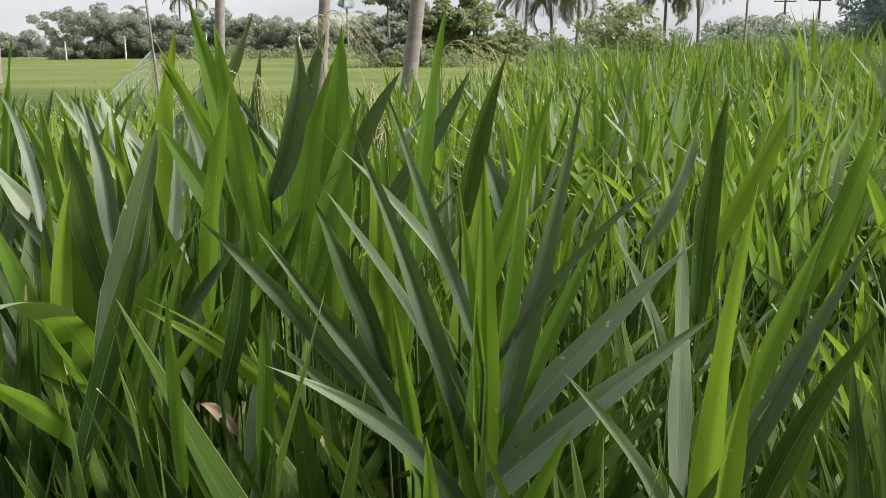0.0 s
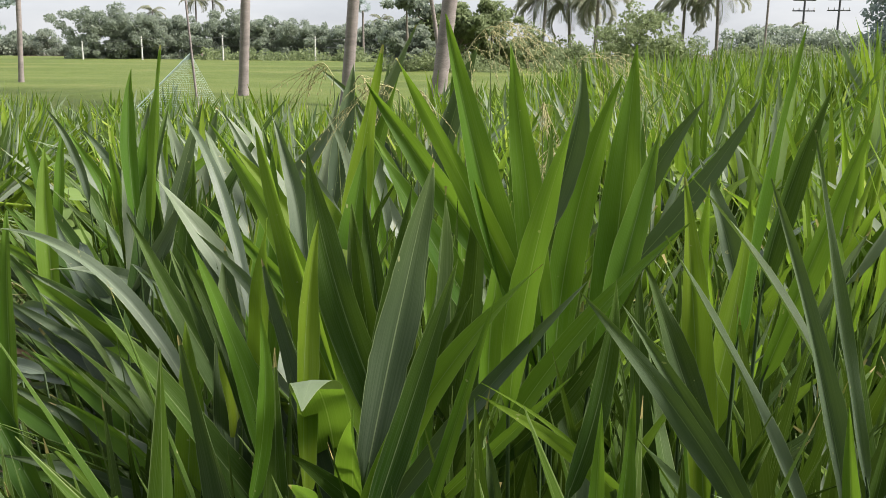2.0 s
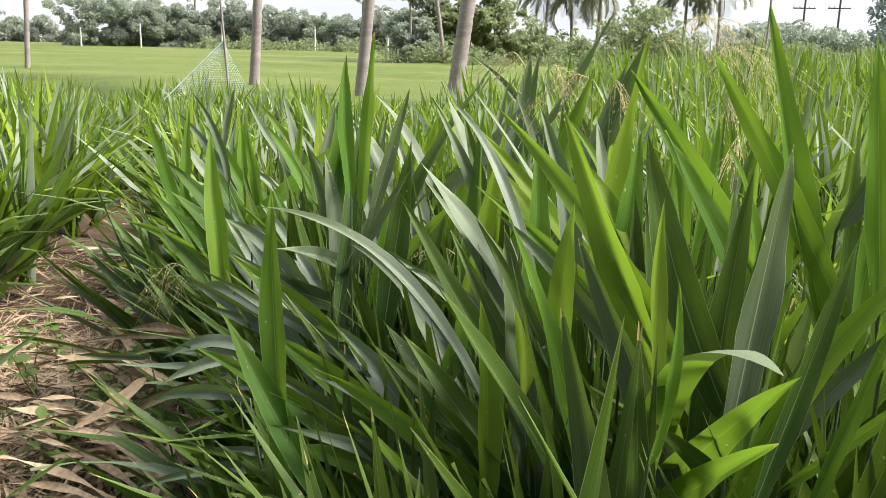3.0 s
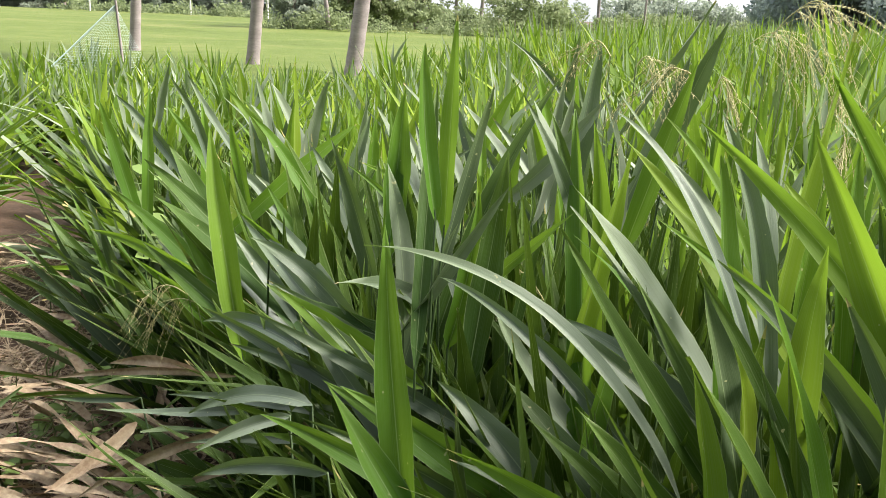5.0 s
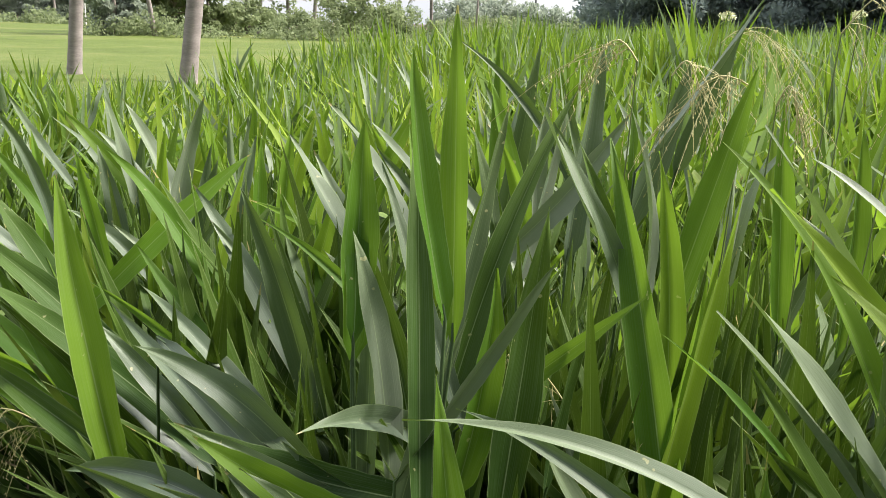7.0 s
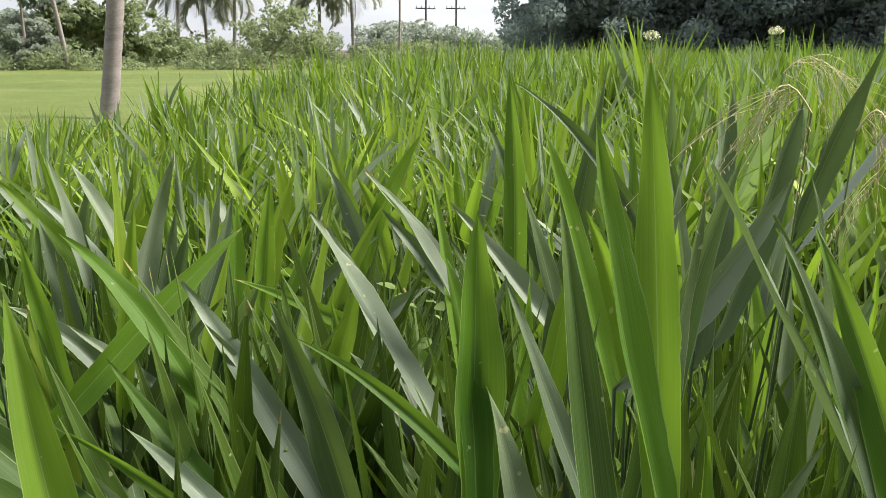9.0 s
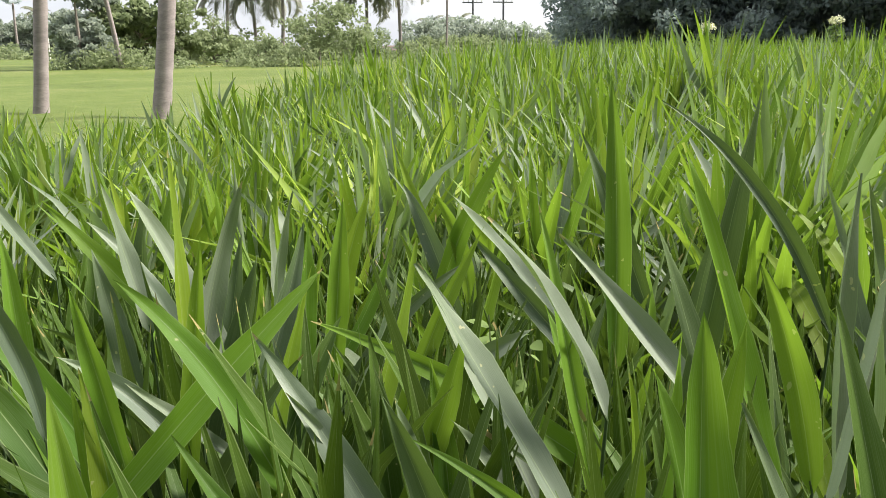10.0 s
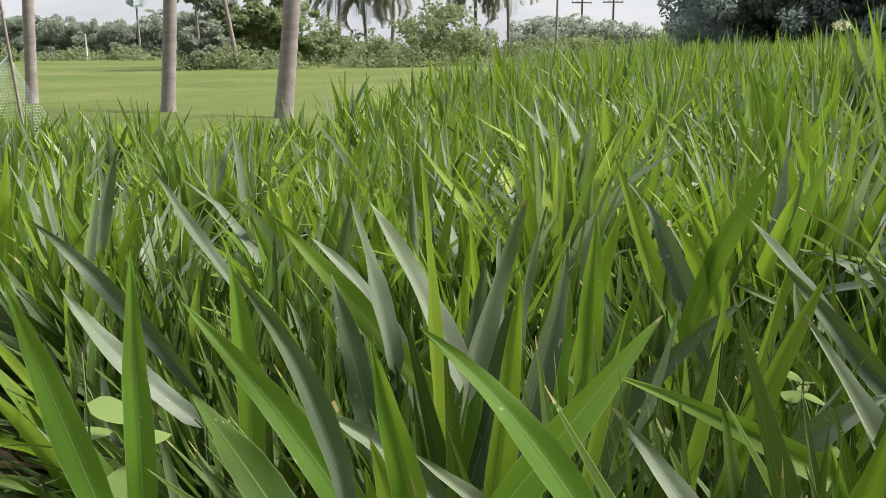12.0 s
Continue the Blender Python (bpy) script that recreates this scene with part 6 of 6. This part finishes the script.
seed_head((0.07, 2.49, 0), (0.04, 2.37, 1.34), (0.01, 2.33, 1.31), 12, 0.08)
seed_head((-1.33, 2.77, 0), (-1.41, 2.67, 0.92), (-1.55, 2.72, 0.85), 8, 0.13, "thin pale seed head arching over the track")
seed_head((-1.31, 2.77, 0), (-1.39, 2.67, 0.90), (-1.53, 2.71, 0.79), 9, 0.11, "thin pale seed head arching over the track")
seed_head((-0.56, 2.43, 0), (-0.61, 2.33, 1.01), (-0.72, 2.41, 1.04), 10, 0.08)

# ovate leaf for the creeping weeds
k = np.linspace(0, 1, 7)
half = 0.33 * np.sin(np.pi * k ** 0.75) ** 0.8
v = np.concatenate([np.stack([k, half * u, 0.12 * abs(u) * half - 0.18 * k ** 2], -1)[:, None] for u in (-1.0, 0.0, 1.0)], 1).reshape(-1, 3)
OVATE = mesh_from("weed_leaf", v, grid_faces(7, 3), M_WEED)


def weed(x, y, height, leaves, size, seed, lean=(0.1, -0.05)):
    r = np.random.default_rng(seed)
    e = thing("creeping_weed", "light green creeping weed with oval leaves by the track", "weed", "weeds", at=(x, y, 0))
    for j in range(3):
        ln = np.array(lean) + r.normal(0, 0.04 if height > 0.8 else 0.12, 2)
        q = np.linspace(0, 1, 9)
        p = np.stack([ln[0] * q ** 1.3 * 1.5, ln[1] * q ** 1.3 * 1.5, height * r.uniform(0.7, 1.0) * q ** 0.9], -1) + r.normal(0, 0.008, (9, 3))
        v, f = tube(p, 0.004 - 0.0025 * q, 5)
        child("stem", mesh_from("stem", v, f, M_STALK), e)
        for i in range(leaves // 3):
            a = r.uniform(0.66 if height > 0.8 else 0.25, 1.0)
            at = np.array([np.interp(a, q, p[:, c]) for c in range(3)])
            ob = child("leaf", OVATE, e)
            sc = size * r.uniform(0.6, 1.25)
            ob.matrix_basis = Matrix.Translation(at) @ Matrix.Rotation(r.uniform(0, 6.28), 4, "Z") @ Matrix.Rotation(r.uniform(-0.5, 0.5), 4, "Y") @ Matrix.Rotation(r.normal(0, 0.3), 4, "X") @ Matrix.Diagonal((sc, sc, sc, 1))


# x, y, height, leaves and leaf length
TALL_WEEDS = [(-2, 4.1, 0.84, 21, 0.05), (-0.42, 3.65, 0.84, 24, 0.05), (-0.3, 4.3, 0.86, 18, 0.05), (-0.57, 3.19, 1.13, 30, 0.048), (-0.57, 3.57, 1.14, 24, 0.042),
          (-1.77, 3.67, 1.19, 24, 0.115), (-1.76, 3.64, 1.07, 21, 0.10)]
LOW_WEEDS = [(-1.92, 3.95, 0.7, 15, 0.075), (-2.1, 3.25, 0.52, 24, 0.055), (-2.2, 4.05, 0.7, 24, 0.06), (-1.68, 2.9, 0.18, 15, 0.06), (-1.95, 3.5, 0.32, 24, 0.06),
          (-2.45, 3.8, 0.45, 24, 0.055), (-2.3, 4.9, 0.6, 24, 0.06), (-1.85, 3.15, 0.22, 21, 0.055), (-2.05, 2.75, 0.12, 24, 0.04), (-2.3, 3.1, 0.15, 30, 0.04)]
TRACK_WEEDS = [(-2.45, 3.45, 0.2, 30, 0.045), (-2.15, 3.7, 0.25, 30, 0.045), (-2.6, 4.3, 0.3, 30, 0.05), (-2.13, 3.42, 0.5, 45, 0.042), (-1.94, 3.27, 0.42, 45, 0.042),
          (-1.8, 3.05, 0.36, 45, 0.042), (-1.71, 3.02, 0.3, 45, 0.042), (-1.58, 2.84, 0.3, 45, 0.042), (-2.01, 3.14, 0.25, 45, 0.042), (-2.12, 3.21, 0.35, 45, 0.042),
          (-2.02, 3.56, 0.55, 45, 0.042)]
for i, (x, y, h, n, size) in enumerate(itertools.chain(TALL_WEEDS, LOW_WEEDS, TRACK_WEEDS)):
    weed(x, y, h, n, size, 200 + i, (0.02, -0.01) if h > 0.8 else (0.1, -0.05))

# dry leaves and straw on the track
r = np.random.default_rng(77)
pieces = []
for i in range(4600):
    y = r.uniform(1.6, 6.5) if i % 2 else r.uniform(2.5, 4.6)
    x = np.interp(y, TRACK[:, 1], TRACK[:, 0]) + r.normal(0.1, 0.46)
    L = r.uniform(0.06, 0.46)
    v, f, _ = leaf_shape(L, 0.003 + 0.015 * r.uniform() ** 3, r.uniform(-0.6, 0.9), 1.35, r.uniform(0, 0.8), r.normal(0, 1.2), 6, 3, 0.2, i)
    m = np.array(Matrix.Rotation(r.uniform(0, 6.28), 3, "Z"))
    v = v @ m.T + (x, y, r.uniform(0.0, 0.06))
    v[:, 2] = np.maximum(v[:, 2], 0.004 + 0.012 * r.uniform())
    pieces.append((v, f))
v, f = join(pieces)
tagged(new("dry_litter", mesh_from("dry_litter", v, f, M_DRY)), "dry straw and dead leaves lying on the soil track", "litter", kind="stuff")

# dead leaves that hang from the outer plants on to the track
r = np.random.default_rng(91)
for i in range(64):
    y = r.uniform(2.2, 5.4) if i % 2 else r.uniform(2.5, 3.5)
    x = np.interp(y, TRACK[:, 1], TRACK[:, 0]) + r.uniform(0.30, 0.75)
    e = thing("dead_leaf", "dry curled tan leaf drooping over the track", "dead leaf", "dead leaves", at=(x, y, 0))
    v, f, uv = leaf_shape(r.uniform(0.4, 0.6), r.uniform(0.025, 0.04), r.uniform(0.5, 1.0), 1.0, 0.5, r.normal(0, 0.8), 12, 5, 0.2, 300 + i)
    ob = child("blade", mesh_from("blade", v, f, M_DRY, uv), e)
    ob.matrix_basis = Matrix.Translation((0, 0, r.uniform(0.08, 0.35))) @ Matrix.Rotation(math.pi + r.normal(0, 0.6), 4, "Z")

# two tall flowering weeds far out in the crop
for i, (x, y, z) in enumerate(((14.25, 23.6, 2.0), (19.5, 24.4, 2.2))):
    r = np.random.default_rng(60 + i)
    e = thing("flowering_weed", "tall weed with a cream flower head over the crop", "weed", "flowering weeds", at=(x, y, 0))
    v, f = tube([(0, 0, 0), (0.02, 0, z * 0.5), (0, 0, z)], [0.02, 0.016, 0.01], 6)
    child("stem", mesh_from("stem", v, f, M_STALK), e)
    v, f = leaf_cards(r, blob_points(r, (0, 0, z), (0.26, 0.26, 0.14), 260), 0.035)
    child("flower_head", mesh_from("flower_head", v, f, M_FLOWER, smooth=False), e, "cream flower head")
    v, f = leaf_cards(r, blob_points(r, (0, 0, z - 0.4), (0.3, 0.3, 0.3), 160), 0.06)
    child("foliage", mesh_from("foliage", v, f, M_WEED, smooth=False), e)
